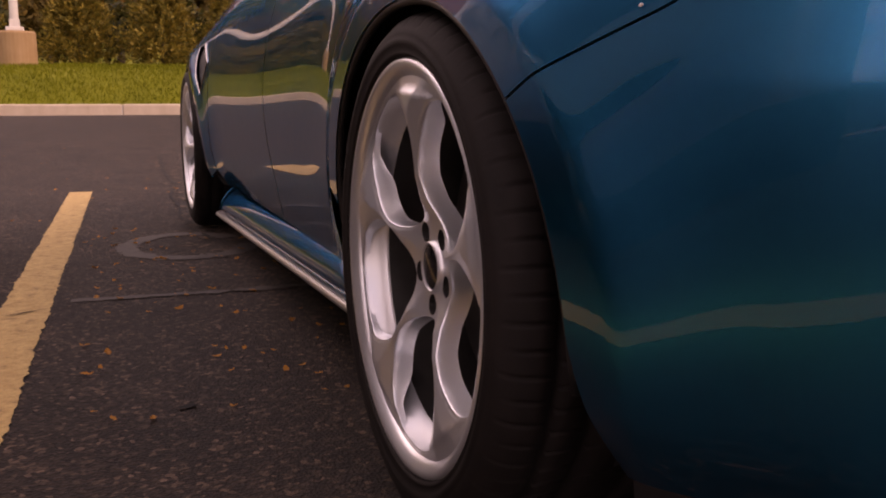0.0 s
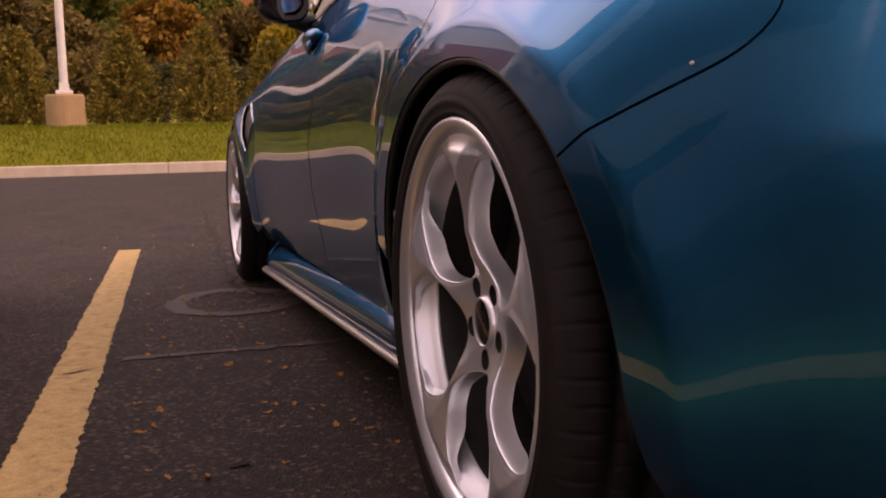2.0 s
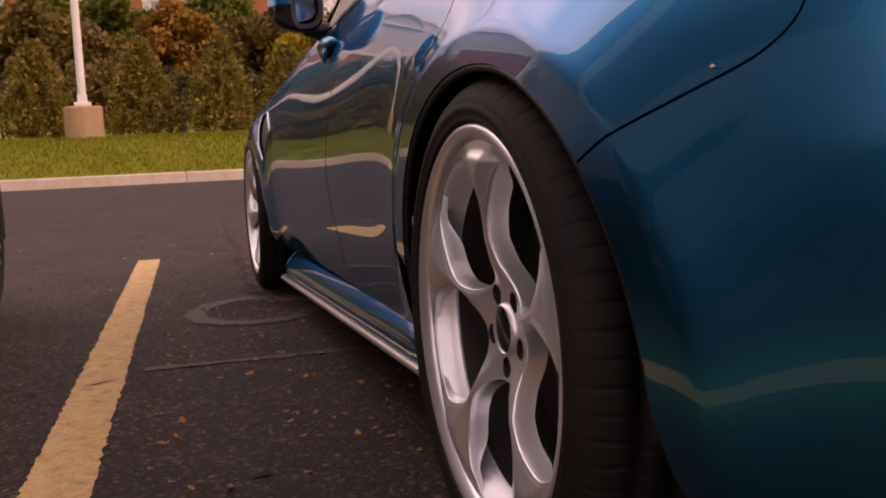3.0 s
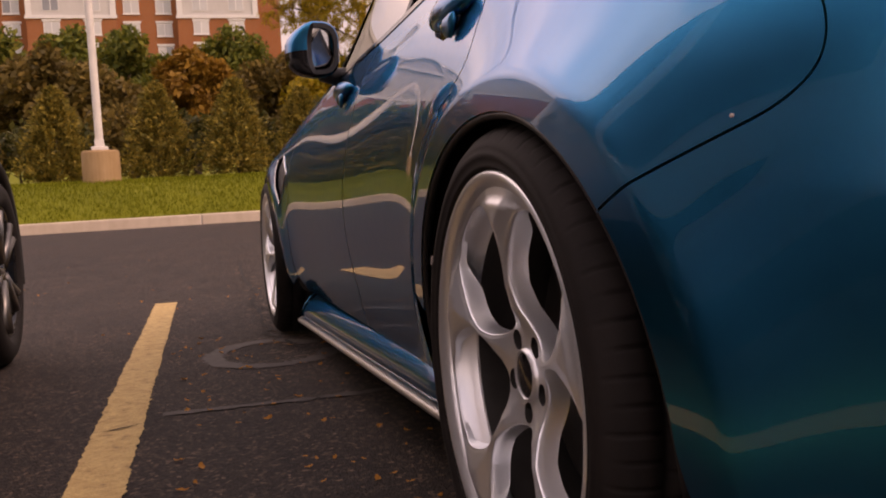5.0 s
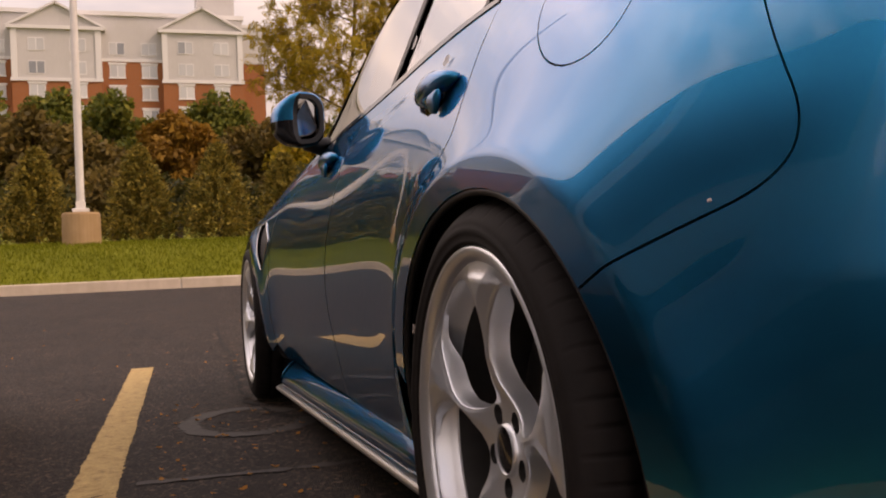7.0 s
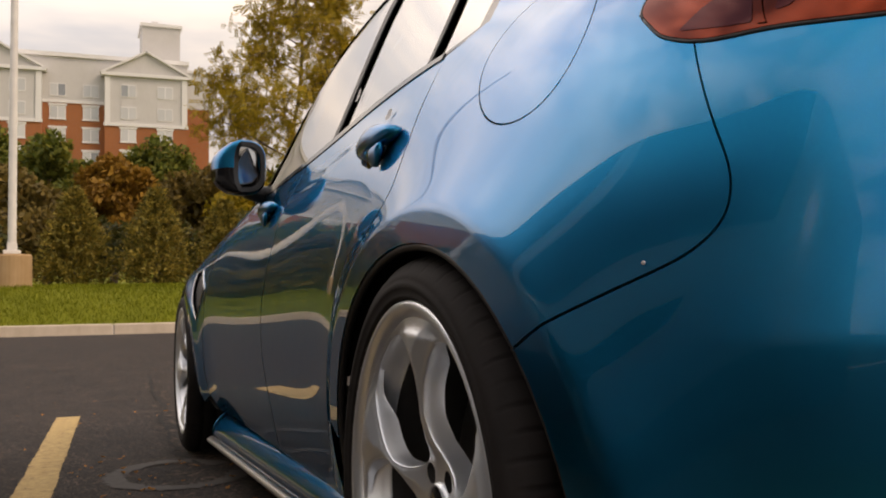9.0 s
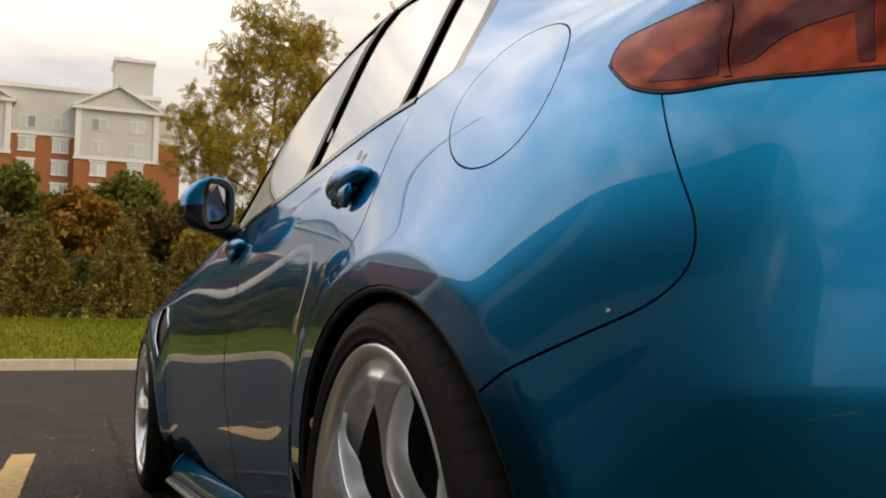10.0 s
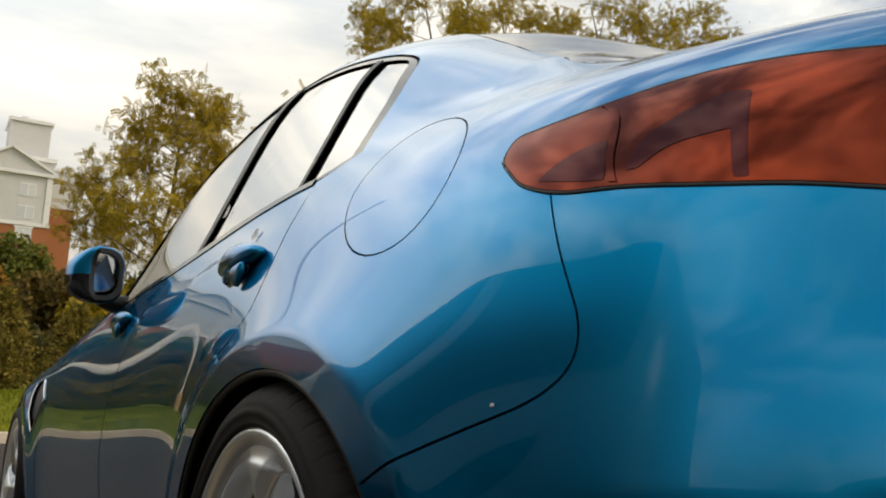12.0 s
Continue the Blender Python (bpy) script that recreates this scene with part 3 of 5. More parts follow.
VENT = [(2.545, 4.30), (2.44, 4.28), (2.315, 3.55), (2.40, 2.75), (2.47, 3.2), (2.525, 3.9)]
panel("front_wing", fender, PAINT, car, holes=[VENT], corner=0.0)
panel("rear_bumper", [*BUMPER_SEAM, *LAMP_LOW[::-1][1:], (-1.28, 4.30), (-1.28, 0.1), (-0.42, 0.1), *rear_arch[:top_i - 1:-1]], PAINT, car, corner=0.0, gap=0.0010, grid=0.012, ringed=True)
panel("front_bumper", [(3.345, 4.6), (3.305, 3.2), (3.225, 1.5), front_arch[0], (3.25, 0.1), (3.9, 0.1), (3.9, 4.6)], PAINT, car, corner=0.0)
panel("bonnet", [(2.18, 7.0), (2.12, 6.3), (2.35, 6.13), (2.8, 6.04), (3.2, 5.65), (3.345, 4.64), (3.9, 4.64), (3.9, 9.98), (2.2, 9.98)], PAINT, car, corner=0.0)
panel("roof", [(0.62, 8.62), (1.0, 8.62), (1.35, 8.62), (1.38, 9.99), (0.58, 9.99)], PAINT, car, corner=0.0)
panel("boot_lid", [(-1.28, 4.34), (-1.005, 4.34), (-1.005, 5.52), (-0.865, 5.60), (-0.865, 6.62), (-0.62, 7.12), (-0.36, 7.47), (-0.25, 7.68), (-0.28, 9.99), (-1.28, 9.99)], PAINT, car, corner=0.0)
panel("rear_window", [(0.60, 8.62), (0.32, 8.49), (0.06, 8.23), (-0.16, 7.88), (-0.24, 7.7), (-0.27, 9.99), (0.57, 9.99)], CARGLASS, car, "dark rear window", corner=0.0, lift=-0.003)
panel("windscreen", [(1.36, 8.62), (1.75, 8.48), (2.10, 7.94), (2.15, 7.1), (2.19, 9.99), (1.40, 9.99)], CARGLASS, car, "dark sloping windscreen", corner=0.0, lift=-0.003)

# side glass, with black frames
def pane_lines(d):
    """The three side panes, each drawn in by d."""
    return ([(0.142 + d, 6.27 + d), *smooth([(0.152 + d, 6.5), (0.168 + d, 7.0), (0.190 + d, 7.36), (0.212 + d, 7.60 - d), (0.262, 7.69 - d)], 3), (0.334 - d, 7.69 - d), (0.305 - d, 6.115 + d), (0.2, 6.19 + d)],
            [(0.325 + d, 6.115 + d), (0.356 + d, 7.69 - d), (0.733 - d, 7.69 - d), (0.890 - d, 6.115 + d), (0.6, 6.15 + d)],
            [(0.932 + d, 6.115 + d), (0.782 + d, 7.69 - d), (1.28, 7.69 - d), (1.62 - d, 7.55 - d), (1.82 - d, 6.5), (1.89 - d, 6.2 + d), (1.4, 6.12 + d)])


for pane_name, pane_line in zip(("quarter_glass", "rear_door_glass", "front_door_glass"), pane_lines(0.0)):
    panel(pane_name, pane_line, CARGLASS, car, corner=0.0, lift=-0.006)
SURROUND = [*[(u + 0.003, v - 0.01) for u, v in GLASS_REAR], (0.7, 7.775), (1.3, 7.775), (1.65, 7.63), (1.85, 6.6), (1.945, 6.1), (1.2, 6.08), (0.6, 6.08), (0.25, 6.08), (0.17, 6.15)]
panel("window_surround", SURROUND, GLOSS, car, "black window surround", corner=0.0, gap=0.001, lift=-0.002,
      holes=list(pane_lines(0.003)))
panel("pillar_strip", [(0.306, 6.12), (0.335, 7.69), (0.355, 7.69), (0.324, 6.12)], BLACK, car, "matt black strip between the panes", corner=0.0, gap=0.0, lift=0.001, depth=0.004)
panel("pillar_strip", [(0.891, 6.12), (0.734, 7.69), (0.781, 7.69), (0.931, 6.12)], BLACK, car, "matt black strip between the panes", corner=0.0, gap=0.0, lift=0.001, depth=0.004)
panel("waist_trim", [(0.24, 6.02), (0.24, 6.10), (0.6, 6.11), (1.2, 6.11), (1.93, 6.12), (1.93, 6.05), (1.2, 6.03), (0.6, 6.03)], GLOSS, car, "thin gloss black waist trim", corner=0.0, lift=0.002, gap=0.0, depth=0.006)

# the dark valance under the rear bumper
valance_u = np.linspace(-0.425, -1.28, 60)
for right in (False, True):
    vs = []
    for inset, z in ((0.003, None), (0.012, 0.165), (0.05, 0.125), (0.10, 0.12)):
        p = skin(valance_u, np.full(60, 0.14)) - skin_normal(valance_u, np.full(60, 0.14)) * inset
        if z is not None:
            p[:, 2] = z
        vs.append(p)
    vs = np.concatenate(vs)
    fs = [(r * 60 + i, r * 60 + i + 1, (r + 1) * 60 + i + 1, (r + 1) * 60 + i) for r in range(3) for i in range(59)]
    if right:
        vs[:, 0] = 2 * CX - vs[:, 0]
    obj("valance", mesh_of("valance", vs, fs, BLACK, True), car, "black plastic valance under the bumper")

# mesh and rim of the wing vent
panel("wing_vent", VENT, BLACK, car, "black mesh wing vent with bright rim", both=True, corner=0.0, lift=-0.010)
vent_line = [Vector(p) for p in skin(*np.array(resample(np.array(VENT) * (1, VS), 0.02) / (1, VS)).T)]
bm = bmesh.new()
tube(bm, [p + Vector((-0.001, 0, 0)) for p in vent_line + vent_line[:1]], [0.0026] * (len(vent_line) + 1), 6)
part("vent_rim", bm, CHROME, car, smooth=True)

# the dark shell behind the panels
uu, vv = np.linspace(-1.28, 3.9, 150), np.linspace(0, 10, 61)
U, V = np.meshgrid(uu, vv, indexing="ij")
S = skin(U, V) - skin_normal(U, V) * 0.020
Q = skin(U, V)
keep = np.ones(U.shape, bool)
for hy in HUBS:
    keep &= ((Q[..., 1] - hy) / 0.415) ** 2 + ((Q[..., 2] - 0.327) / 0.345) ** 2 > 1
keep &= ~((V > 6.2) & (V < 7.7) & (U > 0.13) & (U < 1.85))
keep &= ~((V > 8.5) & (U > 1.40) & (U < 2.15)) & ~((V > 8.3) & (U > -0.2) & (U < 0.56))
m = len(vv)
shell = [(i * m + j, i * m + j + 1, (i + 1) * m + j + 1, (i + 1) * m + j) for i in range(len(uu) - 1) for j in range(m - 1)
         if keep[i, j] and keep[i + 1, j] and keep[i, j + 1] and keep[i + 1, j + 1]]
S = S.reshape(-1, 3)
twin = S.copy()
twin[:, 0] = 2 * CX - twin[:, 0]
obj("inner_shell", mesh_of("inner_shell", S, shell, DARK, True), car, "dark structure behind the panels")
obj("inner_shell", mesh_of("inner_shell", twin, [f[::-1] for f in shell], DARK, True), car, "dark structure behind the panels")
bm = bmesh.new()
box(bm, 0.10, -0.80, 0.145, 1.70, -0.42, 0.19)
box(bm, 0.10, 0.42, 0.115, 1.70, 2.36, 0.19)
box(bm, 0.42, -0.5, 0.16, 1.38, 3.3, 0.19)
part("floor_pan", bm, DARK, car)
for hy in HUBS:
    for right in (False, True):
        vs, fs = [], []
        n = 30
        for k in range(n + 1):
            a = -0.35 + (math.pi + 0.7) * k / n
            for x in (0.035, 0.30, 0.40):
                r = (0.405, 0.335) if x < 0.35 else (0.0, 0.0)
                vs.append((x, hy + r[0] * math.cos(a), 0.327 + r[1] * math.sin(a)))
        vs = np.array(vs)
        fs = [(k * 3 + j, k * 3 + j + 1, k * 3 + j + 4, k * 3 + j + 3) for k in range(n) for j in range(2)]
        if right:
            vs[:, 0] = 2 * CX - vs[:, 0]
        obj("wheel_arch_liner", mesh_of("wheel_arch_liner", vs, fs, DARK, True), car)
    # the rolled lip round the opening
    lip = [Vector(p) for p in skin(*np.array(arch_line(hy, 0.385, 0.317, -0.12, math.pi + 0.15, 40)).T)]
    for right in (False, True):
        bm = bmesh.new()
        pts = [Vector((2 * CX - p.x, p.y, p.z)) if right else p for p in [q + Vector((0.007, 0, 0)) for q in lip]]
        tube(bm, pts, [0.0055] * len(pts), 8)
        part("arch_lip", bm, BLACK, car, smooth=True)

# sills with their bright blades
for right in (False, True):
    prof = [(0.085, 0.232), (0.068, 0.222), (0.051, 0.205), (0.036, 0.187), (0.027, 0.168), (0.034, 0.150), (0.055, 0.142), (0.12, 0.140)]
    ys = np.linspace(0.40, 2.44, 42)
    vs, fs = [], []
    for y in ys:
        rake = (1.3 - y) * 0.030
        tuck = 0.02 * max(0, (y - 2.3) / 0.14) + 0.016 * max(0.0, (0.6 - y) / 0.2)
        for x, z in prof:
            vs.append((x + tuck, y, z + rake))
    vs = np.array(vs)
    k = len(prof)
    fs = [(i * k + j, i * k + j + 1, (i + 1) * k + j + 1, (i + 1) * k + j) for i in range(len(ys) - 1) for j in range(k - 1)]
    fs += [tuple(range(k)), tuple(range((len(ys) - 1) * k, len(ys) * k))[::-1]]
    if right:
        vs[:, 0] = 2 * CX - vs[:, 0]
        fs = [f[::-1] for f in fs]
    sill_ob = obj("sill", mesh_of("sill", vs, fs, PAINT, True), car)
    blade = [(0.045, 0.143), (0.027, 0.1425), (0.0215, 0.137), (0.024, 0.129), (0.05, 0.127)]
    vs, fs = [], []
    for y in ys:
        rake = (1.3 - y) * 0.030
        for x, z in blade:
            vs.append((x + (0.016 if y > 2.40 else 0), y, z + rake))
    vs = np.array(vs)
    k = len(blade)
    fs = [(i * k + j, i * k + j + 1, (i + 1) * k + j + 1, (i + 1) * k + j) for i in range(len(ys) - 1) for j in range(k - 1)]
    if right:
        vs[:, 0] = 2 * CX - vs[:, 0]
        fs = [f[::-1] for f in fs]
    obj("sill_blade", mesh_of("sill_blade", vs, fs, SILL, True), sill_ob, "pale glossy sill blade")


# ---------------------------------------------------------------- tail lamps
for right in (False, True):
    v, f, n = sheet([*LAMP_TOP, *LAMP_LOW], corner=0.012, gap=0.0018, lift=0.0015, depth=0.012, grid=0.014, right=right)
    lamp = obj("tail_lamp", mesh_of("tail_lamp", v, f, REDDARK, True, n), car, "dark red-amber wraparound tail lamp")
    v, f, n = sheet(smooth([(-0.437, 4.87), (-0.455, 5.0), (-0.485, 5.11), (-0.506, 5.14)], 4) + [(-0.515, 4.78), (-0.49, 4.80)], corner=0.004, gap=0.0, lift=0.0021, depth=0.0005, grid=0.012, right=right)
    obj("side_reflector", mesh_of("side_reflector", v, f, REDCORE, True, n), lamp, "deep red side reflector")
    guide = smooth([(-0.534, 4.83), (-0.540, 4.98), (-0.575, 5.18), (-0.625, 5.32), (-0.665, 5.40)], 4) + [(-0.704, 5.38), (-0.728, 4.66), (-0.706, 4.67)] + smooth([(-0.690, 5.06), (-0.64, 5.03), (-0.585, 4.95), (-0.556, 4.84)], 4)
    guide = [(-0.534 + (a + 0.534) * 0.56, b) for a, b in guide]
    v, f, n = sheet(guide, corner=0.003, gap=0.0, lift=0.0021, depth=0.0005, grid=0.012, right=right)
    obj("light_guide", mesh_of("light_guide", v, f, REDCORE, True, n), lamp, "deep red light guide")
    v, f, n = sheet(smooth([(-0.478, 5.53), (-0.495, 5.40), (-0.505, 5.2), (-0.510, 4.95), (-0.520, 4.745)], 4) + smooth([(-0.530, 4.742), (-0.521, 4.95), (-0.516, 5.2), (-0.507, 5.40), (-0.492, 5.545)], 4), corner=0.0, lift=0.0027, depth=0.002, grid=0.012, right=right)
    obj("divider", mesh_of("divider", v, f, REDDARK, True, n), lamp)
    bm = bmesh.new()
    edge = resample(rounded(np.array([*LAMP_TOP, *LAMP_LOW]) * (1, VS), 0.012), 0.012) / (1, VS)
    pts = [Vector(p) for p in skin(edge[:, 0], edge[:, 1])]
    if right:
        pts = [Vector((2 * CX - p.x, p.y, p.z)) for p in pts]
    tube(bm, pts + pts[:1], [0.0018] * (len(pts) + 1), 6)
    part("lamp_seal", bm, BLACK, lamp, smooth=True)


# ---------------------------------------------------------------- wheels
def hole_line(k, grow=0.0):
    """One of the five round windows of the wheel as (y, z) round its hub, a little squarer towards the rim; grow widens it."""
    t = np.linspace(0, math.tau, 104, endpoint=False)
    c, q = np.cos(t), np.sin(t)
    squarer = np.where(c > 0, 0.72, 0.92)
    radial = 0.146 + np.where(c > 0, 0.0800, 0.081) * np.sign(c) * np.abs(c) ** squarer
    line = np.stack([radial, 0.0828 * np.sign(q) * np.abs(q) ** squarer * (1 - 0.12 * (c < 0) * c * c)], 1)
    if grow:
        line = shrink(line, -grow)
    a = radians(34 + 72 * k)
    d, e = np.array((math.sin(a), math.cos(a))), np.array((math.cos(a), -math.sin(a)))
    return line[:, :1] * d + line[:, 1:] * e


def face_depth(p, holes):
    """How far back the wheel's face lies: dished to the hub, its edges falling into the windows."""
    r = np.hypot(p[:, 0], p[:, 1])
    base = np.interp(r, [0.0, 0.034, 0.048, 0.062, 0.085, 0.115, 0.15, 0.19, 0.214, 0.222, 0.2335], [0.004, 0.004, 0.001, -0.006, -0.020, -0.030, -0.0325, -0.034, -0.0345, -0.029, -0.0265])
    d = np.full(len(p), 1.0)
    for h in [resample(q, 0.002) for q in holes]:
        d = np.minimum(d, np.array([np.min(np.hypot(*(h - q).T)) for q in p]))
    fall = (1 - np.clip(d / 0.004, 0, 1)) ** 2 * 0.0020 + (1 - np.clip(d / 0.026, 0, 1)) * 0.0085
    return base + fall * (1 - 0.6 * np.clip((r - 0.215) / 0.015, 0, 1))


def build_wheel():
    w = thing("wheel", "silver five-spoke alloy wheel with low-profile tyre", "wheel")
    w.parent = car
    circ = np.array([(0.2335 * math.sin(a), 0.2335 * math.cos(a)) for a in np.linspace(0, math.tau, 120, endpoint=False)])
    holes = [hole_line(k) for k in range(5)]
    pockets = []
    for k in range(5):
        a = radians(34 + 72 * k)
        c = np.array((0.0480 * math.sin(a), 0.0480 * math.cos(a)))
        pockets.append(np.array([c + 0.0132 * np.array((math.sin(t), math.cos(t))) for t in np.linspace(0, math.tau, 16, endpoint=False)]))
    extra = np.concatenate([hole_line(k, g) for k in range(5) for g in (0.0026, 0.0052, 0.011)])
    rr = np.array([(r * math.sin(a), r * math.cos(a)) for r in np.arange(0.008, 0.228, 0.009) for a in np.linspace(0, math.tau, max(8, int(r * 700)), endpoint=False)])
    G = np.concatenate([extra[np.hypot(*extra.T) < 0.229], rr])
    P, F, lines = fill(circ, [*holes, *pockets], G, 0.0045)
    D = face_depth(P, holes)
    verts = [(d, y, z) for d, (y, z) in zip(D, P)]
    faces = [tuple(f[::-1]) for f in F]
    tri = np.array(verts)[np.array(faces)]
    if np.cross(tri[:, 1] - tri[:, 0], tri[:, 2] - tri[:, 0])[:, 0].mean() > 0:
        faces = [f[::-1] for f in faces]
    e = 0.0012
    gy = (face_depth(P + (e, 0), holes) - face_depth(P - (e, 0), holes)) / (2 * e)
    gz = (face_depth(P + (0, e), holes) - face_depth(P - (0, e), holes)) / (2 * e)
    up = np.stack([-np.ones(len(P)), np.clip(gy, -1.2, 1.2), np.clip(gz, -1.2, 1.2)], 1)
    up /= np.linalg.norm(up, axis=1, keepdims=True)
    spokes = obj("spokes", mesh_of("spokes", verts, faces, ALLOY, True, up), w, "silver face with five round windows")
    for ring in lines[1:6]:
        n, mid, vs, fs = len(ring), P[ring].mean(0), [], []
        steps = ((0.0, 1.0), (0.0008, 0.992), (0.003, 0.986), (0.012, 0.978), (0.022, 0.968), (0.027, 0.955))
        for depth, size in steps:
            # the wall dies out towards the rim, where the barrel takes over
            for i in ring:
                r = math.hypot(*P[i])
                k = min(1.0, max(0.0, (r - 0.180) / 0.046))
                k = 1 - 0.70 * k * k * (3 - 2 * k)
                vs.append((D[i] + depth * k, *(mid + (P[i] - mid) * (1 - (1 - size) * k))))
        for r in range(len(steps) - 1):
            fs += [(r * n + i, r * n + (i + 1) % n, (r + 1) * n + (i + 1) % n, (r + 1) * n + i) for i in range(n)]
        obj("window_wall", mesh_of("window_wall", vs, fs, ALLOY, True), spokes)
    for ring in lines[6:11]:
        n = len(ring)
        vs = [(D[i], *P[i]) for i in ring] + [(D[i] + 0.03, *P[i]) for i in ring]
        obj("bolt_pocket", mesh_of("bolt_pocket", vs, [(i, (i + 1) % n, n + (i + 1) % n, n + i) for i in range(n)], BARREL, True), spokes)
    rim_prof = [(0.006, 0.226), (-0.026, 0.2315), (-0.030, 0.236), (-0.036, 0.2425), (-0.0375, 0.248), (-0.035, 0.2525), (-0.028, 0.2545), (-0.020, 0.252)]
    obj("rim", mesh_of("rim", *lathe(rim_prof, 96), ALLOY, True), w, "bright rim lip")
    obj("barrel", mesh_of("barrel", *lathe([(-0.024, 0.2285), (-0.018, 0.2245), (-0.002, 0.2235), (0.001, 0.2185), (0.009, 0.217), (0.012, 0.213)], 96), ALLOY, True), w, "bright stepped barrel")
    obj("inner_barrel", mesh_of("inner_barrel", *lathe([(0.012, 0.213), (0.10, 0.205), (0.20, 0.215), (0.24, 0.24)], 64), BARREL, True), w)
    obj("tyre", mesh_of("tyre", *tyre_mesh(), RUBBER, True), w, "worn black tyre with grooved tread")
    disc = [(0.138, 0.07), (0.100, 0.075), (0.098, 0.082), (0.100, 0.178), (0.106, 0.180), (0.130, 0.180), (0.134, 0.17), (0.134, 0.08)]
    obj("brake_disc", mesh_of("brake_disc", *lathe(disc, 64), STEEL, True), w)
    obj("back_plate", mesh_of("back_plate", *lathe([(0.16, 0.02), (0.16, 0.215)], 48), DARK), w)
    bm = bmesh.new()
    for a0 in np.linspace(238, 296, 7):
        a = radians(a0)
        m = Matrix.Translation((0.072, 0.180 * math.sin(a), 0.176 * math.cos(a))) @ Matrix.Rotation(-a, 4, "X") @ Matrix.Diagonal((0.085, 0.036, 0.062, 1))
        bmesh.ops.create_cube(bm, size=1.0, matrix=m)
    bmesh.ops.bevel(bm, geom=bm.edges[:], offset=0.006, segments=2, affect="EDGES", profile=0.5)
    part("brake_caliper", bm, CALIPER, w, "bright yellow brake caliper")
    cap = [(0.001, 0.0005), (0.001, 0.0285), (-0.0025, 0.0292), (-0.0025, 0.0310), (0.006, 0.0335)]
    cap_ob = obj("centre_cap", mesh_of("centre_cap", *lathe(cap, 40), ALLOY, True), w, "round chrome-ringed centre cap")
    obj("cap_badge", mesh_of("cap_badge", *lathe([(-0.0015, 0.0003), (-0.0012, 0.022), (0.0, 0.0284)], 32), GLOSS, True), cap_ob)
    for k in range(5):
        a = radians(34 + 72 * k)
        bm = bmesh.new()
        bmesh.ops.create_cone(bm, cap_ends=True, segments=6, radius1=0.0085, radius2=0.0075, depth=0.016,
                              matrix=Matrix.Translation((0.020, 0.0480 * math.sin(a), 0.0480 * math.cos(a))) @ Matrix.Rotation(radians(90), 4, "Y"))
        part("wheel_bolt", bm, STEEL, w)
    return w


def tyre_mesh(steps=720):
    """A low tyre: bulged wall with raised rings, rounded shoulder, rain grooves and cross cuts."""
    prof = [(-0.020, 0.2500), (-0.033, 0.2550), (-0.0385, 0.2590), (-0.0395, 0.2640), (-0.0380, 0.2655), (-0.0415, 0.2760), (-0.0425, 0.2860), (-0.0405, 0.2880), (-0.0400, 0.2960), (-0.0355, 0.3060),
            (-0.0330, 0.3075), (-0.0260, 0.3160), (-0.0150, 0.3222), (-0.0020, 0.3252), (0.0130, 0.3262), (0.0140, 0.3190), (0.0220, 0.3190), (0.0230, 0.3266), (0.0560, 0.3270), (0.0570, 0.3195),
            (0.0680, 0.3195), (0.0690, 0.3270), (0.1330, 0.3270), (0.1340, 0.3195), (0.1450, 0.3195), (0.1460, 0.3270), (0.1790, 0.3266), (0.1800, 0.3195), (0.1880, 0.3195), (0.1890, 0.3262), (0.2140, 0.3230), (0.2320, 0.3100), (0.2400, 0.2850), (0.2250, 0.2500)]
    verts, faces = [], []
    n = len(prof)
    for k in range(steps):
        for i, (x, r) in enumerate(prof):
            cut = 0.0
            if i in (9, 10, 11, 12, 13, 14) and k % 10 == 0:
                cut = (0.0, 0.001, 0.002, 0.0035, 0.0045, 0.005)[i - 9] * (1.0 if k % 20 == 0 or i > 11 else 0.0)
            elif i in (17, 18) and k % 10 == 5:
                cut = 0.006
            elif i in (21, 22) and k % 20 == 4:
                cut = 0.005
            r = r - 0.018 * min(1.0, max(0.0, (r - 0.2500) / 0.05))
            low = max(0.0, -math.cos(math.tau * k / steps) - 0.80) / 0.20
            r += 0.0175 * low * min(1.0, max(0.0, (r - 0.26) / 0.04))
            a = math.tau * (k + 2.2 * max(0.0, x) / 0.1) / steps
            verts.append((x, (r - cut) * math.sin(a), (r - cut) * math.cos(a)))
    for k in range(steps):
        j = (k + 1) % steps
        faces += [(k * n + i, j * n + i, j * n + i + 1, k * n + i + 1) for i in range(n - 1)]
    return verts, faces


rear_wheel = build_wheel()
rear_wheel.matrix_basis = pose(0.0, 0.0, 0.327)
copy_thing(rear_wheel, pose(0.012, HUBS[1], 0.327, -23))
copy_thing(rear_wheel, pose(2 * CX, 0.0, 0.327, 0, 0, 180))
copy_thing(rear_wheel, pose(2 * CX - 0.012, HUBS[1], 0.327, 14, 0, 180))


# ---------------------------------------------------------------- handles and mirrors
def pod(rings, steps=20, closed=True):
    """A rounded body through rings of (centre, half width, half height) along y."""
    bm = bmesh.new()
    rows = []
    for c, hx, hz in rings:
        rows.append([bm.verts.new((c[0] + hx * math.cos(a), c[1], c[2] + hz * math.sin(a))) for a in np.linspace(0, math.tau, steps, endpoint=False)])
    for r, s in zip(rows, rows[1:]):
        for i in range(steps):
            bm.faces.new((r[i], s[i], s[(i + 1) % steps], r[(i + 1) % steps]))
    if closed:
        bm.faces.new(rows[0])
        bm.faces.new(rows[-1][::-1])
    bmesh.ops.recalc_face_normals(bm, faces=bm.faces[:])
    return bm


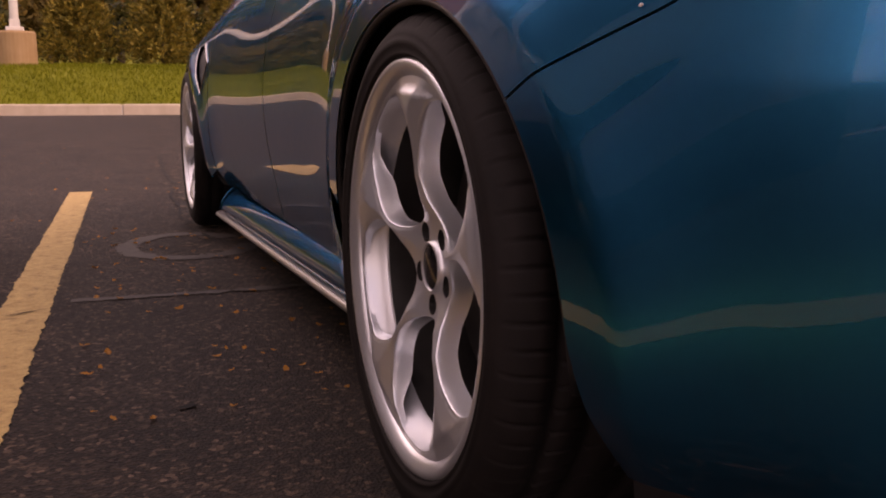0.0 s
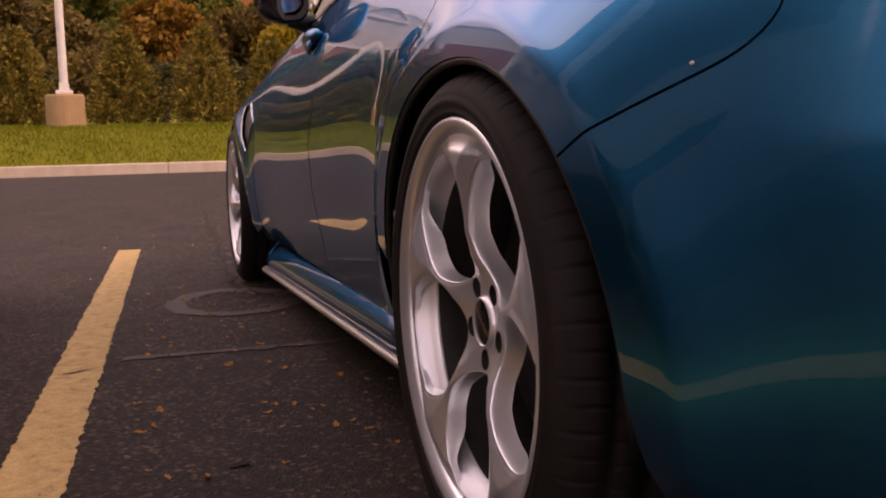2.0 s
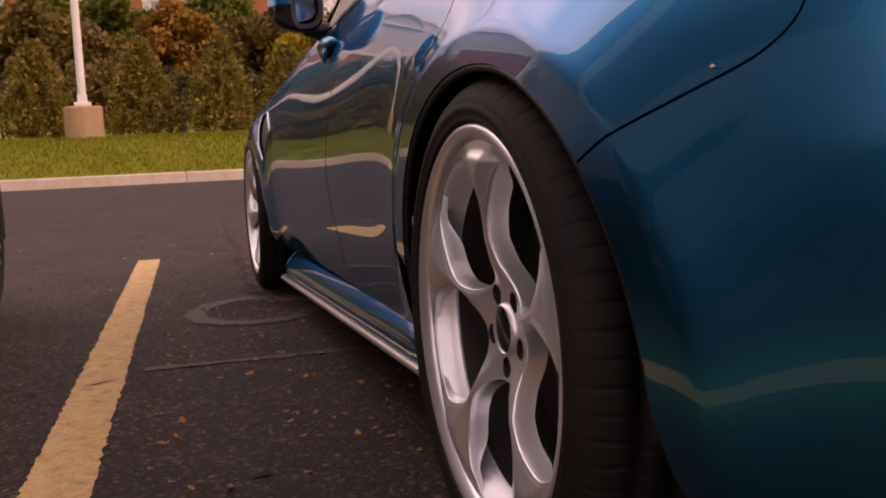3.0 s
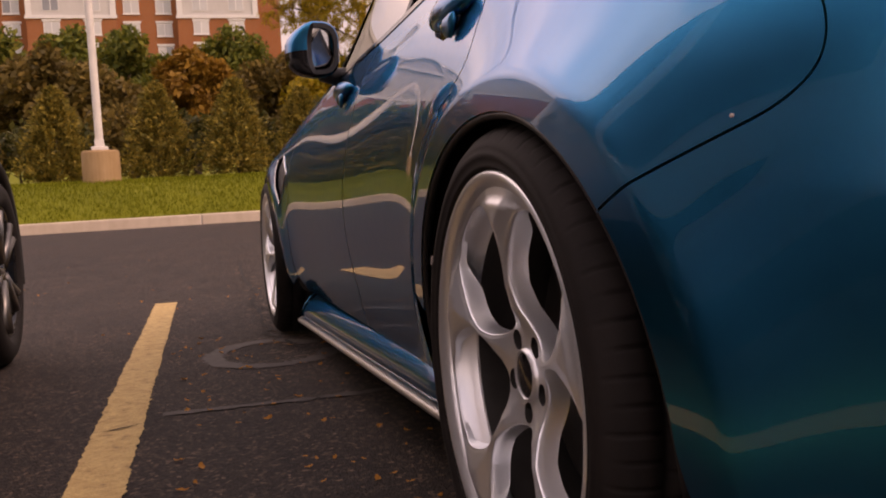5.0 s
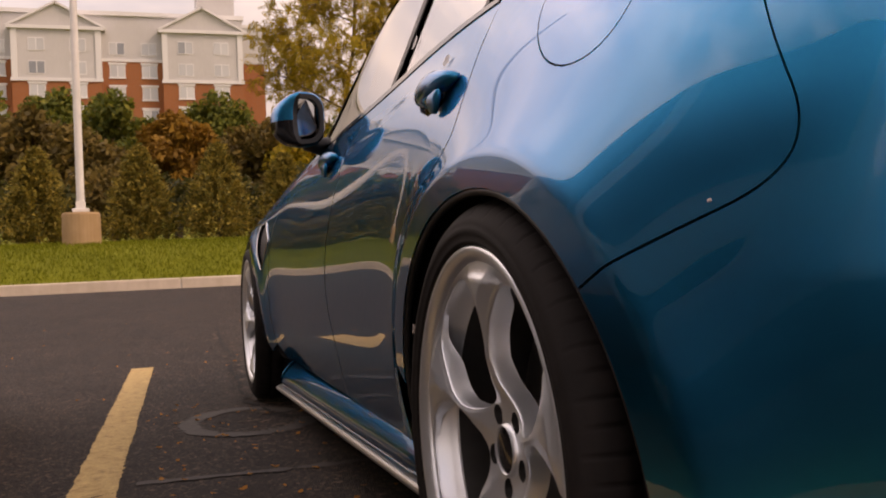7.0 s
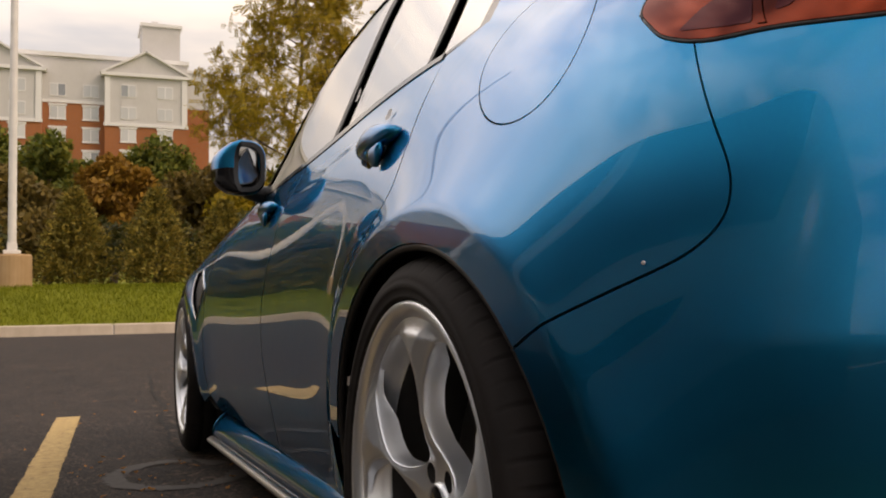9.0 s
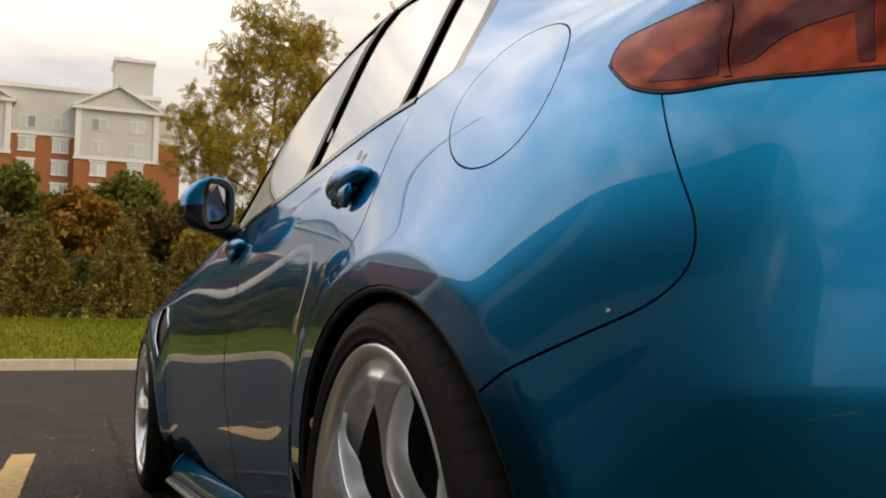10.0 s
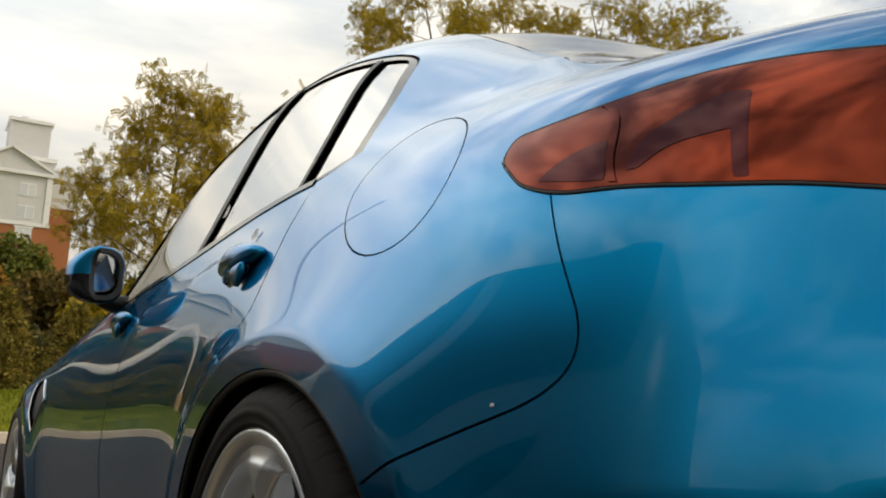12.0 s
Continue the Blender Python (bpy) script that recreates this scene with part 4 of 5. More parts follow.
def handle(y0, right=False):
    t = np.linspace(0, 1, 15)
    rings = []
    for k in t:
        y = y0 + 0.215 * k
        v = float(level_at(y, 0.838)[0])
        p = skin(y, v)
        bow = math.sin(math.pi * min(1, max(0, k)))
        hz = 0.004 + 0.021 * bow ** 0.7
        hx = 0.004 + 0.013 * bow ** 0.5
        x = float(p[0]) - 0.004 - 0.013 * bow ** 0.5
        rings.append(((2 * CX - x if right else x, y, 0.838 - 0.004 * k), hx, hz))
    grip = part("door_handle", pod(rings), PAINT, car, "blue pull door handle", smooth=True)
    xk = float(skin(y0 + 0.10, float(level_at(y0 + 0.10, 0.80)[0]))[0])
    xk = 2 * CX - xk if right else xk
    cup = pod([((xk, y0 + 0.04, 0.818), 0.002, 0.006), ((xk, y0 + 0.07, 0.812), 0.003, 0.016), ((xk, y0 + 0.13, 0.812), 0.003, 0.017), ((xk, y0 + 0.17, 0.816), 0.002, 0.008)])
    part("handle_recess", cup, GLOSS, grip, smooth=True)
    xs = xk + (0.012 if right else -0.012)
    part("lock_cover", pod([((xs, y0 + 0.030, 0.815), 0.003, 0.008), ((xs, y0 + 0.050, 0.806), 0.006, 0.019), ((xs, y0 + 0.075, 0.807), 0.006, 0.016), ((xs, y0 + 0.11, 0.816), 0.003, 0.006)]), PAINT, grip, smooth=True)


for side_right in (False, True):
    handle(0.255, side_right)
    handle(1.345, side_right)


def bulge(y):
    """How far the mirror head swells outwards from the glass."""
    return 0.25 + 0.75 * min(1.0, (y - 1.70) / 0.075) ** 0.5


def mirror(right=False):
    s = -1 if right else 1

    def px(x):
        return 2 * CX - x if right else x
    rings = []
    # the head: deep and rounded to the front, cut off flat to the rear
    for y, k in ((1.700, 0.90), (1.706, 0.985), (1.73, 1.0), (1.77, 0.97), (1.81, 0.84), (1.84, 0.60), (1.855, 0.25)):
        rings.append(((px(0.036 + 0.02 * (1 - k)), y, 0.992 - 0.004 * (1 - k)), 0.079 * k, 0.083 * k))
    bm = bmesh.new()
    rows = []
    n = 28
    for c, hx, hz in rings:
        row = []
        for a in np.linspace(0, math.tau, n, endpoint=False):
            ca, sa = math.cos(a), math.sin(a)
            e = 0.62
            x = abs(ca) ** e * (1 if ca > 0 else -1) * hx
            z = abs(sa) ** e * (1 if sa > 0 else -1) * hz
            # the outer end tapers and sweeps back
            taper = 1 - 0.30 * max(0.0, -ca)
            row.append(bm.verts.new((c[0] + s * x * (1 if ca > 0 else bulge(c[1])), c[1] + 0.02 * max(0, -ca), c[2] + z * taper)))
        rows.append(row)
    for r, q in zip(rows, rows[1:]):
        for i in range(n):
            bm.faces.new((r[i], q[i], q[(i + 1) % n], r[(i + 1) % n]))
    bm.faces.new(rows[-1])
    bmesh.ops.recalc_face_normals(bm, faces=bm.faces[:])
    top = bm.copy()
    bmesh.ops.delete(bm, geom=[f for f in bm.faces if f.calc_center_median().z > 0.984], context="FACES")
    bmesh.ops.delete(top, geom=[f for f in top.faces if f.calc_center_median().z <= 0.984], context="FACES")
    head = part("door_mirror", bm, GLOSS, car, "black door mirror with blue cap", smooth=True)
    part("mirror_cap", top, PAINT, head, "glossy blue mirror cap", smooth=True)
    bm = bmesh.new()
    outer, inner, deep = [], [], []
    for a in np.linspace(0, math.tau, 32, endpoint=False):
        ca, sa = math.cos(a), math.sin(a)
        x, z = abs(ca) ** 0.62 * (1 if ca > 0 else -1), abs(sa) ** 0.62 * (1 if sa > 0 else -1)
        taper = 1 - 0.30 * max(0.0, -ca)
        back = 0.02 * max(0, -ca)
        outer.append(bm.verts.new((px(0.038) + s * x * (1 if x > 0 else 0.25) * 0.0715, 1.6995 + back, 0.992 + z * 0.0755 * taper)))
        inner.append(bm.verts.new((px(0.040) + s * x * (1 if x > 0 else 0.12) * 0.058, 1.700 + back, 0.992 + z * 0.062 * taper)))
        deep.append(bm.verts.new((px(0.040) + s * x * (1 if x > 0 else 0.12) * 0.057, 1.712 + back, 0.992 + z * 0.061 * taper)))
    for i in range(32):
        j = (i + 1) % 32
        bm.faces.new((outer[i], outer[j], inner[j], inner[i]))
        bm.faces.new((inner[i], inner[j], deep[j], deep[i]))
    bmesh.ops.recalc_face_normals(bm, faces=bm.faces[:])
    part("mirror_bezel", bm, BLACK, head)
    bm = bmesh.new()
    bm.faces.new([bm.verts.new((px(0.040) + s * math.copysign(abs(math.cos(a)) ** 0.62, math.cos(a)) * (0.0575 if math.cos(a) > 0 else 0.007), 1.730 + 0.001 * math.cos(a) - 0.016 * math.sin(a),
                  0.992 + math.copysign(abs(math.sin(a)) ** 0.62, math.sin(a)) * 0.0615 * (1 - 0.30 * max(0.0, -math.cos(a))))) for a in np.linspace(0, math.tau, 32, endpoint=False)])
    part("mirror_glass", bm, CHROME, head, "mirror glass")
    bm = bmesh.new()
    tube(bm, [(px(0.15), 1.80, 0.915), (px(0.10), 1.785, 0.922), (px(0.065), 1.775, 0.93)], [0.034, 0.026, 0.024], 12)
    part("mirror_foot", bm, BLACK, head, smooth=True)


mirror()
mirror(True)

# ---------------------------------------------------------------- ground
KERB_Y = 12.2


def ground_z(x, y):
    """The lot is level round the cars, and climbs gently to the kerb, the bank and the hill behind it."""
    t = np.clip((y - 4.5) / (KERB_Y - 4.5), 0, 1)
    lot = 0.245 * t * t * (3 - 2 * t)
    b = np.clip((y - KERB_Y - 0.16) / 3.4, 0, 1)
    bank = np.where(y > KERB_Y + 0.15, 0.13 + 0.60 * b * (2 - b), 0)
    hill = np.clip((y - 24) / 90, 0, 1)
    return lot + bank + 7.0 * hill * hill * (3 - 2 * hill)


def ground_sheet(name, ys, xs, material, lift=0.0):
    X, Y = np.meshgrid(xs, ys)
    Z = ground_z(X, Y) + lift
    n = len(xs)
    faces = [(i * n + j, i * n + j + 1, (i + 1) * n + j + 1, (i + 1) * n + j) for i in range(len(ys) - 1) for j in range(n - 1)]
    return mesh_of(name, np.stack([X, Y, Z], -1).reshape(-1, 3), faces, material, True)


xs_far = np.unique(np.concatenate([np.linspace(-30, 30, 61), [-1500, -700, -300, -120, -60, 60, 120, 300, 700, 1500]]))
tagged(obj("road", ground_sheet("road", np.concatenate([[-900, -400, -150, -60, -20], np.linspace(-8, KERB_Y, 60)]), xs_far, ASPHALT)),
       "dark worn asphalt of a parking lot", "asphalt", kind="structure")
tagged(obj("ground", ground_sheet("ground", np.concatenate([np.linspace(KERB_Y + 0.16, 18, 24), np.linspace(20, 120, 40), [200, 400, 900, 1500]]), xs_far, GRASS)),
       "mown green grass bank behind the kerb", "grass", kind="structure")


def kerb_stone(x0, x1):
    bm = bmesh.new()
    z = 0.245
    box(bm, x0 + 0.004, KERB_Y, z - 0.10, x1 - 0.004, KERB_Y + 0.17, z + 0.145, 0.02, 3)
    return bm


kerb = thing("kerb", "long weathered concrete kerb beside the grass", "kerb", kind="structure")
for k in range(-14, 14):
    part("kerb_stone", kerb_stone(k * 3.0, k * 3.0 + 3.0), CONCRETE, kerb)


def stripe(x_near, y_near, x_far, y_far, width):
    bm = bmesh.new()
    d = Vector((x_far - x_near, y_far - y_near, 0)).normalized()
    s = Vector((d.y, -d.x, 0)) * width / 2
    n = 420
    rows = []
    for i in range(n + 1):
        p = Vector((x_near, y_near, 0)).lerp(Vector((x_far, y_far, 0)), i / n)
        e = 0.05 * noise.noise(p * 7) + 0.10 * noise.noise(p * 38) + 0.10 * noise.noise(p * 120)
        e2 = 0.05 * noise.noise(p * 8 + Vector((7, 3, 1))) + 0.10 * noise.noise(p * 41 + Vector((2, 9, 4))) + 0.10 * noise.noise(p * 118)
        z = float(ground_z(p.x, p.y)) + 0.004
        rows.append([bm.verts.new((*(p - s * (1 + e))[:2], z)), bm.verts.new((*(p + s * (1 - e2))[:2], z))])
    for a, b in zip(rows, rows[1:]):
        bm.faces.new((a[0], a[1], b[1], b[0]))
    return bm


for k, label in ((0, "worn yellow bay line on the asphalt"),):
    tagged(part("bay_line", stripe(-0.662, -1.35, -0.463, 4.37, 0.118), YELLOW), label, "road marking", kind="structure")
for x in (2.35, -3.3):
    tagged(part("bay_line", stripe(x, -1.35, x + 0.12, 4.37, 0.118), YELLOW), "worn yellow bay line on the asphalt", "road marking", kind="structure")

# ---------------------------------------------------------------- lamp post on the bank
post = thing("lamp_post", "white steel lamp post on a round concrete footing", "lamp post")
PX, PY, PZ = -1.46, 15.5, float(ground_z(-1.46, 15.5))
bm = bmesh.new()
tube(bm, [(PX, PY, PZ - 0.3), (PX, PY, PZ + 0.50), (PX, PY, PZ + 0.53)], [0.31, 0.305, 0.285], 32)
part("footing", bm, FOOTING, post, "stained concrete footing")
bm = bmesh.new()
box(bm, PX - 0.13, PY - 0.13, PZ + 0.53, PX + 0.13, PY + 0.13, PZ + 0.60, 0.015)
box(bm, PX - 0.075, PY - 0.075, PZ + 0.60, PX + 0.075, PY + 0.075, PZ + 0.72, 0.01)
part("base_cover", bm, POLEWHITE, post)
bm = bmesh.new()
tube(bm, [(PX, PY, PZ + 0.6), (PX, PY, PZ + 9.0)], [0.066, 0.050], 20)
part("pole", bm, POLEWHITE, post)

# ---------------------------------------------------------------- hotel on the rise
HY = 130.0
hotel = thing("hotel", "red brick and pale stucco hotel with white gabled bays", "building")
BASE_Z = 6.0


def slab(name, x0, x1, y0, y1, z0, z1, material, label="", parent=None):
    bm = bmesh.new()
    box(bm, x0, y0, z0, x1, y1, z1)
    return part(name, bm, material, parent or hotel, label)


def gable(x0, x1, z_eave, z_peak, y0):
    """A shallow pediment with a raking cornice."""
    bm = bmesh.new()
    xm = (x0 + x1) / 2
    tri = [(x0 - 0.3, z_eave), (x1 + 0.3, z_eave), (xm, z_peak)]
    f = [bm.verts.new((x, y0, z)) for x, z in tri]
    b = [bm.verts.new((x, y0 + 9, z)) for x, z in tri]
    bm.faces.new(f)
    bm.faces.new(b[::-1])
    for i in range(3):
        j = (i + 1) % 3
        bm.faces.new((f[i], b[i], b[j], f[j]))
    bmesh.ops.recalc_face_normals(bm, faces=bm.faces[:])
    part("pediment", bm, STUCCO, hotel)
    for xa, xb in ((x0 - 0.6, xm), (x1 + 0.6, xm)):
        bm = bmesh.new()
        d = Vector((xb - xa, 0, z_peak + 0.25 - z_eave)).normalized()
        n = Vector((-d.z, 0, d.x)) * (0.28 if d.x > 0 else -0.28)
        q = [Vector((xa, 0, z_eave)), Vector((xb, 0, z_peak + 0.25)), Vector((xb, 0, z_peak + 0.25)) - n, Vector((xa, 0, z_eave)) - n]
        f = [bm.verts.new((p.x, y0 - 0.45, p.z)) for p in q]
        b = [bm.verts.new((p.x, y0 + 9, p.z)) for p in q]
        bm.faces.new(f)
        bm.faces.new(b[::-1])
        for i in range(4):
            j = (i + 1) % 4
            bm.faces.new((f[i], b[i], b[j], f[j]))
        bmesh.ops.recalc_face_normals(bm, faces=bm.faces[:])
        part("raking_cornice", bm, TRIM, hotel)
    slab("cornice", x0 - 0.5, x1 + 0.5, y0 - 0.45, y0, z_eave - 0.45, z_eave, TRIM)


def hotel_window(x, z, y, w=2.0, h=1.75, trim=True):
    bm = bmesh.new()
    box(bm, x - w / 2, y - 0.06, z - h / 2, x + w / 2, y + 0.05, z + h / 2)
    win = part("window", bm, TRIM, hotel)
    for s in (-1, 1):
        bm = bmesh.new()
        cx = x + s * w * 0.245
        box(bm, cx - w * 0.215, y - 0.075, z - h / 2 + 0.12, cx + w * 0.215, y - 0.062, z + h / 2 - 0.12)
        part("pane", bm, BLINDGLASS, win)
    if trim:
        bm = bmesh.new()
        box(bm, x - w / 2 - 0.15, y - 0.14, z + h / 2, x + w / 2 + 0.15, y + 0.02, z + h / 2 + 0.26)
        part("lintel", bm, TRIM, win)
        bm = bmesh.new()
        box(bm, x - w / 2 - 0.1, y - 0.16, z - h / 2 - 0.14, x + w / 2 + 0.1, y + 0.02, z - h / 2)
        part("sill", bm, TRIM, win)


n_ = Nodes("blind_behind_glass")
n_.set(Roughness=0.25, Coat_Weight=1.0, Coat_Roughness=0.02)
n_.color(n_.ramp(n_.random(), (0.0, (0.22, 0.23, 0.24)), (0.20, (0.30, 0.31, 0.31)), (0.26, (0.50, 0.50, 0.49)), (1.0, (0.64, 0.63, 0.61))))
BLINDGLASS = n_.m

ROWS_Z = [29.8, 26.8, 23.8, 20.75, 17.75, 14.75, 11.75, 8.8]
slab("wall", -60, 13.0, HY, HY + 17, BASE_Z, 28.2, BRICK, "red brick lower storeys")
slab("upper_wall", -60, 13.0, HY, HY + 17, 28.2, 34.2, STUCCO, "pale stucco upper storeys")
slab("parapet", -60.3, 13.3, HY - 0.35, HY + 17.3, 34.2, 34.75, TRIM)
slab("band", -60.1, 13.0, HY - 0.15, HY, 28.05, 28.45, TRIM)
for bx0, bx1 in ((2.3, 12.9), (-16.3, -5.4), (-35.0, -24.0)):
    slab("bay_wall", bx0, bx1, HY - 1.6, HY, BASE_Z, 25.2, BRICK)
    slab("bay_upper_wall", bx0, bx1, HY - 1.6, HY, 25.2, 32.2, STUCCO)
    slab("band", bx0 - 0.15, bx1 + 0.15, HY - 1.8, HY - 1.6, 25.0, 25.45, TRIM)
    slab("pilaster", bx0, bx0 + 0.7, HY - 1.78, HY - 1.6, 25.45, 31.75, TRIM)
    slab("pilaster", bx1 - 0.7, bx1, HY - 1.78, HY - 1.6, 25.45, 31.75, TRIM)
    gable(bx0, bx1, 32.2, 35.2, HY - 1.6)
    for cx in (bx0 + 3.0, bx1 - 2.9):
        for k, z in enumerate(ROWS_Z):
            hotel_window(cx, z, HY - 1.6, trim=k > 1)
for cx in (-3.5, 0.6, -18.2, -22.2, -37.5):
    for k, z in enumerate(ROWS_Z):
        hotel_window(cx, z, HY, trim=k > 0)
slab("side_wall", 13.0, 16.1, HY + 0.8, HY + 17, BASE_Z, 28.3, BRICK)
slab("side_upper_wall", 13.0, 16.1, HY + 0.8, HY + 17, 28.3, 33.4, STUCCO)
slab("parapet", 12.9, 16.3, HY + 0.6, HY + 17.2, 33.4, 33.8, TRIM)
slab("tower", 7.3, 12.4, HY + 3, HY + 9, 34.0, 40.2, STUCCO, "square stucco roof tower")
slab("tower_cap", 7.0, 12.7, HY + 2.7, HY + 9.3, 40.2, 40.65, TRIM)
slab("roof_vent", 8.6, 9.5, HY + 4, HY + 5, 40.65, 41.3, TRIM)


# ---------------------------------------------------------------- trees
def leaf_cloud(centres, radii, count, size, rng, droop=0.0, flat=1.0, aspect=2.0):
    """Many small leaves round the given points: verts, faces."""
    centres, radii = np.asarray(centres), np.asarray(radii)
    pick = rng.choice(len(centres), count, p=radii ** 2 / np.sum(radii ** 2))
    d = rng.normal(size=(count, 3))
    d /= np.linalg.norm(d, axis=1, keepdims=True)
    r = radii[pick] * rng.uniform(0.25, 1.05, count) ** 0.6
    p = centres[pick] + d * r[:, None] * (1, 1, flat)
    a = rng.normal(size=(count, 3)) + d * 0.6 + np.array((0, 0, -droop))
    a /= np.linalg.norm(a, axis=1, keepdims=True)
    b = np.cross(a, rng.normal(size=(count, 3)))
    b /= np.linalg.norm(b, axis=1, keepdims=True) + 1e-9
    s = size * rng.uniform(0.6, 1.4, count)[:, None]
    v = np.stack([p - a * s * aspect / 2, p + b * s / 2, p + a * s * aspect / 2, p - b * s / 2], 1).reshape(-1, 3)
    return v, [(4 * i, 4 * i + 1, 4 * i + 2, 4 * i + 3) for i in range(count)]


def limbs(bm, base, height, spread, count, rng, r0, lean=0.0, low=0.25):
    """A tapered trunk with limbs; the limbs' ends come back as places for leaves."""
    base = Vector(base)
    top = base + Vector((lean, 0, height * 0.92))
    spine = [base.lerp(top, k / 6) + Vector((0.03 * height * math.sin(k * 1.7), 0.03 * height * math.cos(k * 2.1), 0)) * (k > 0) * 0.5 for k in range(7)]
    tube(bm, spine, [r0 * (1.15 - 0.95 * k / 6) for k in range(7)], 8)
    ends = []
    for i in range(count):
        t = low + (0.95 - low) * (i + 0.5) / count
        k = min(5, int(t * 6))
        p = spine[k].lerp(spine[k + 1], t * 6 - k)
        a = i * 2.4 + rng.uniform(-0.4, 0.4)
        reach = spread * (1.05 - 0.55 * abs(t - 0.5) * 2 * (t > 0.5)) * rng.uniform(0.7, 1.1)
        q = p + Vector((math.cos(a) * reach * 0.55, math.sin(a) * reach * 0.55, reach * 0.30))
        e = p + Vector((math.cos(a) * reach, math.sin(a) * reach, reach * rng.uniform(0.35, 0.75)))
        tube(bm, [p, q, e], [r0 * 0.38 * (1 - t * 0.6), r0 * 0.24 * (1 - t * 0.6), r0 * 0.06], 5)
        ends += [tuple(q.lerp(e, 0.3)), tuple(q.lerp(e, 0.75)), tuple(e)]
    ends.append(tuple(top))
    return ends


def broadleaf(x, y, height, spread, material, seed, label, leaves=5200, size=0.09, group="trees behind the grass bank", category="tree"):
    rng = np.random.default_rng(seed)
    z = float(ground_z(x, y)) - 0.05
    tree = thing("tree", label, category, group)
    tree.location = (x, y, z)
    bm = bmesh.new()
    ends = limbs(bm, (0, 0, 0), height, spread, 12, rng, 0.03 * height)
    part("trunk", bm, BARK, tree, smooth=True)
    pts = np.array(ends) + rng.normal(size=(len(ends), 3)) * spread * 0.10
    rad = rng.uniform(0.30, 0.52, len(ends)) * spread
    v, f = leaf_cloud(pts, rad, leaves, size, rng)
    obj("crown", mesh_of("crown", v, f, material), tree)
    return tree


def spruce(x, y, height, spread, seed, label):
    rng = np.random.default_rng(seed)
    z = float(ground_z(x, y)) - 0.04
    tree = thing("spruce", label, "conifer", "young spruces on the bank")
    tree.location = (x, y, z)
    bm = bmesh.new()
    tube(bm, [(0, 0, 0), (0.01, 0, height * 0.5), (0, 0, height * 0.97)], [0.05, 0.03, 0.006], 8)
    part("trunk", bm, BARK, tree, smooth=True)
    vs, fs = [], []
    for i in range(210):
        t = (i / 210) ** 0.85
        zz = height * (0.05 + 0.93 * t)
        reach = spread * (1 - t) ** 0.78 * rng.uniform(0.70, 1.12) + 0.04
        a = i * 2.399 + rng.uniform(-0.3, 0.3)
        d = np.array((math.cos(a), math.sin(a), 0))
        n = int(24 + 46 * reach / spread)
        s = rng.uniform(0.15, 1, n) ** 0.7
        p = np.array((0, 0, zz)) + d * reach * s[:, None] + np.array((0, 0, 1)) * (0.22 * reach * s ** 1.5 - 0.06 * reach)[:, None]
        p += rng.normal(size=(n, 3)) * 0.05 * (0.4 + reach)
        u = d * 0.7 + rng.normal(size=(n, 3)) * 0.55 + np.array((0, 0, 0.35))
        u /= np.linalg.norm(u, axis=1, keepdims=True)
        w = np.cross(u, rng.normal(size=(n, 3)))
        w /= np.linalg.norm(w, axis=1, keepdims=True)
        ln = rng.uniform(0.05, 0.105, n)[:, None]
        q = np.stack([p - w * ln * 0.26, p + w * ln * 0.26, p + u * ln], 1).reshape(-1, 3)
        k = len(vs)
        vs += list(q)
        fs += [(k + 3 * j, k + 3 * j + 1, k + 3 * j + 2) for j in range(n)]
    obj("crown", mesh_of("crown", vs, fs, SPRUCE), tree)


for i, (x, h, s) in enumerate(((-2.30, 1.80, 0.66), (-0.53, 1.86, 0.68), (0.88, 1.84, 0.70), (2.15, 1.70, 0.62), (-4.1, 1.75, 0.66), (-5.7, 1.9, 0.7), (-7.6, 1.8, 0.66), (-9.6, 1.9, 0.7), (3.9, 1.8, 0.66))):
    spruce(x, 17.0 + 0.25 * math.sin(i * 2.2), h * 1.02, s * 1.14, 20 + i, "bushy young green spruce on the grass bank")

for i, x in enumerate(np.arange(-22.0, -10.5, 1.55)):
    spruce(float(x), 17.0 + 0.3 * math.sin(i * 1.3), 1.75 + 0.15 * math.sin(i * 2.9), 0.85, 40 + i, "bushy young green spruce on the grass bank")

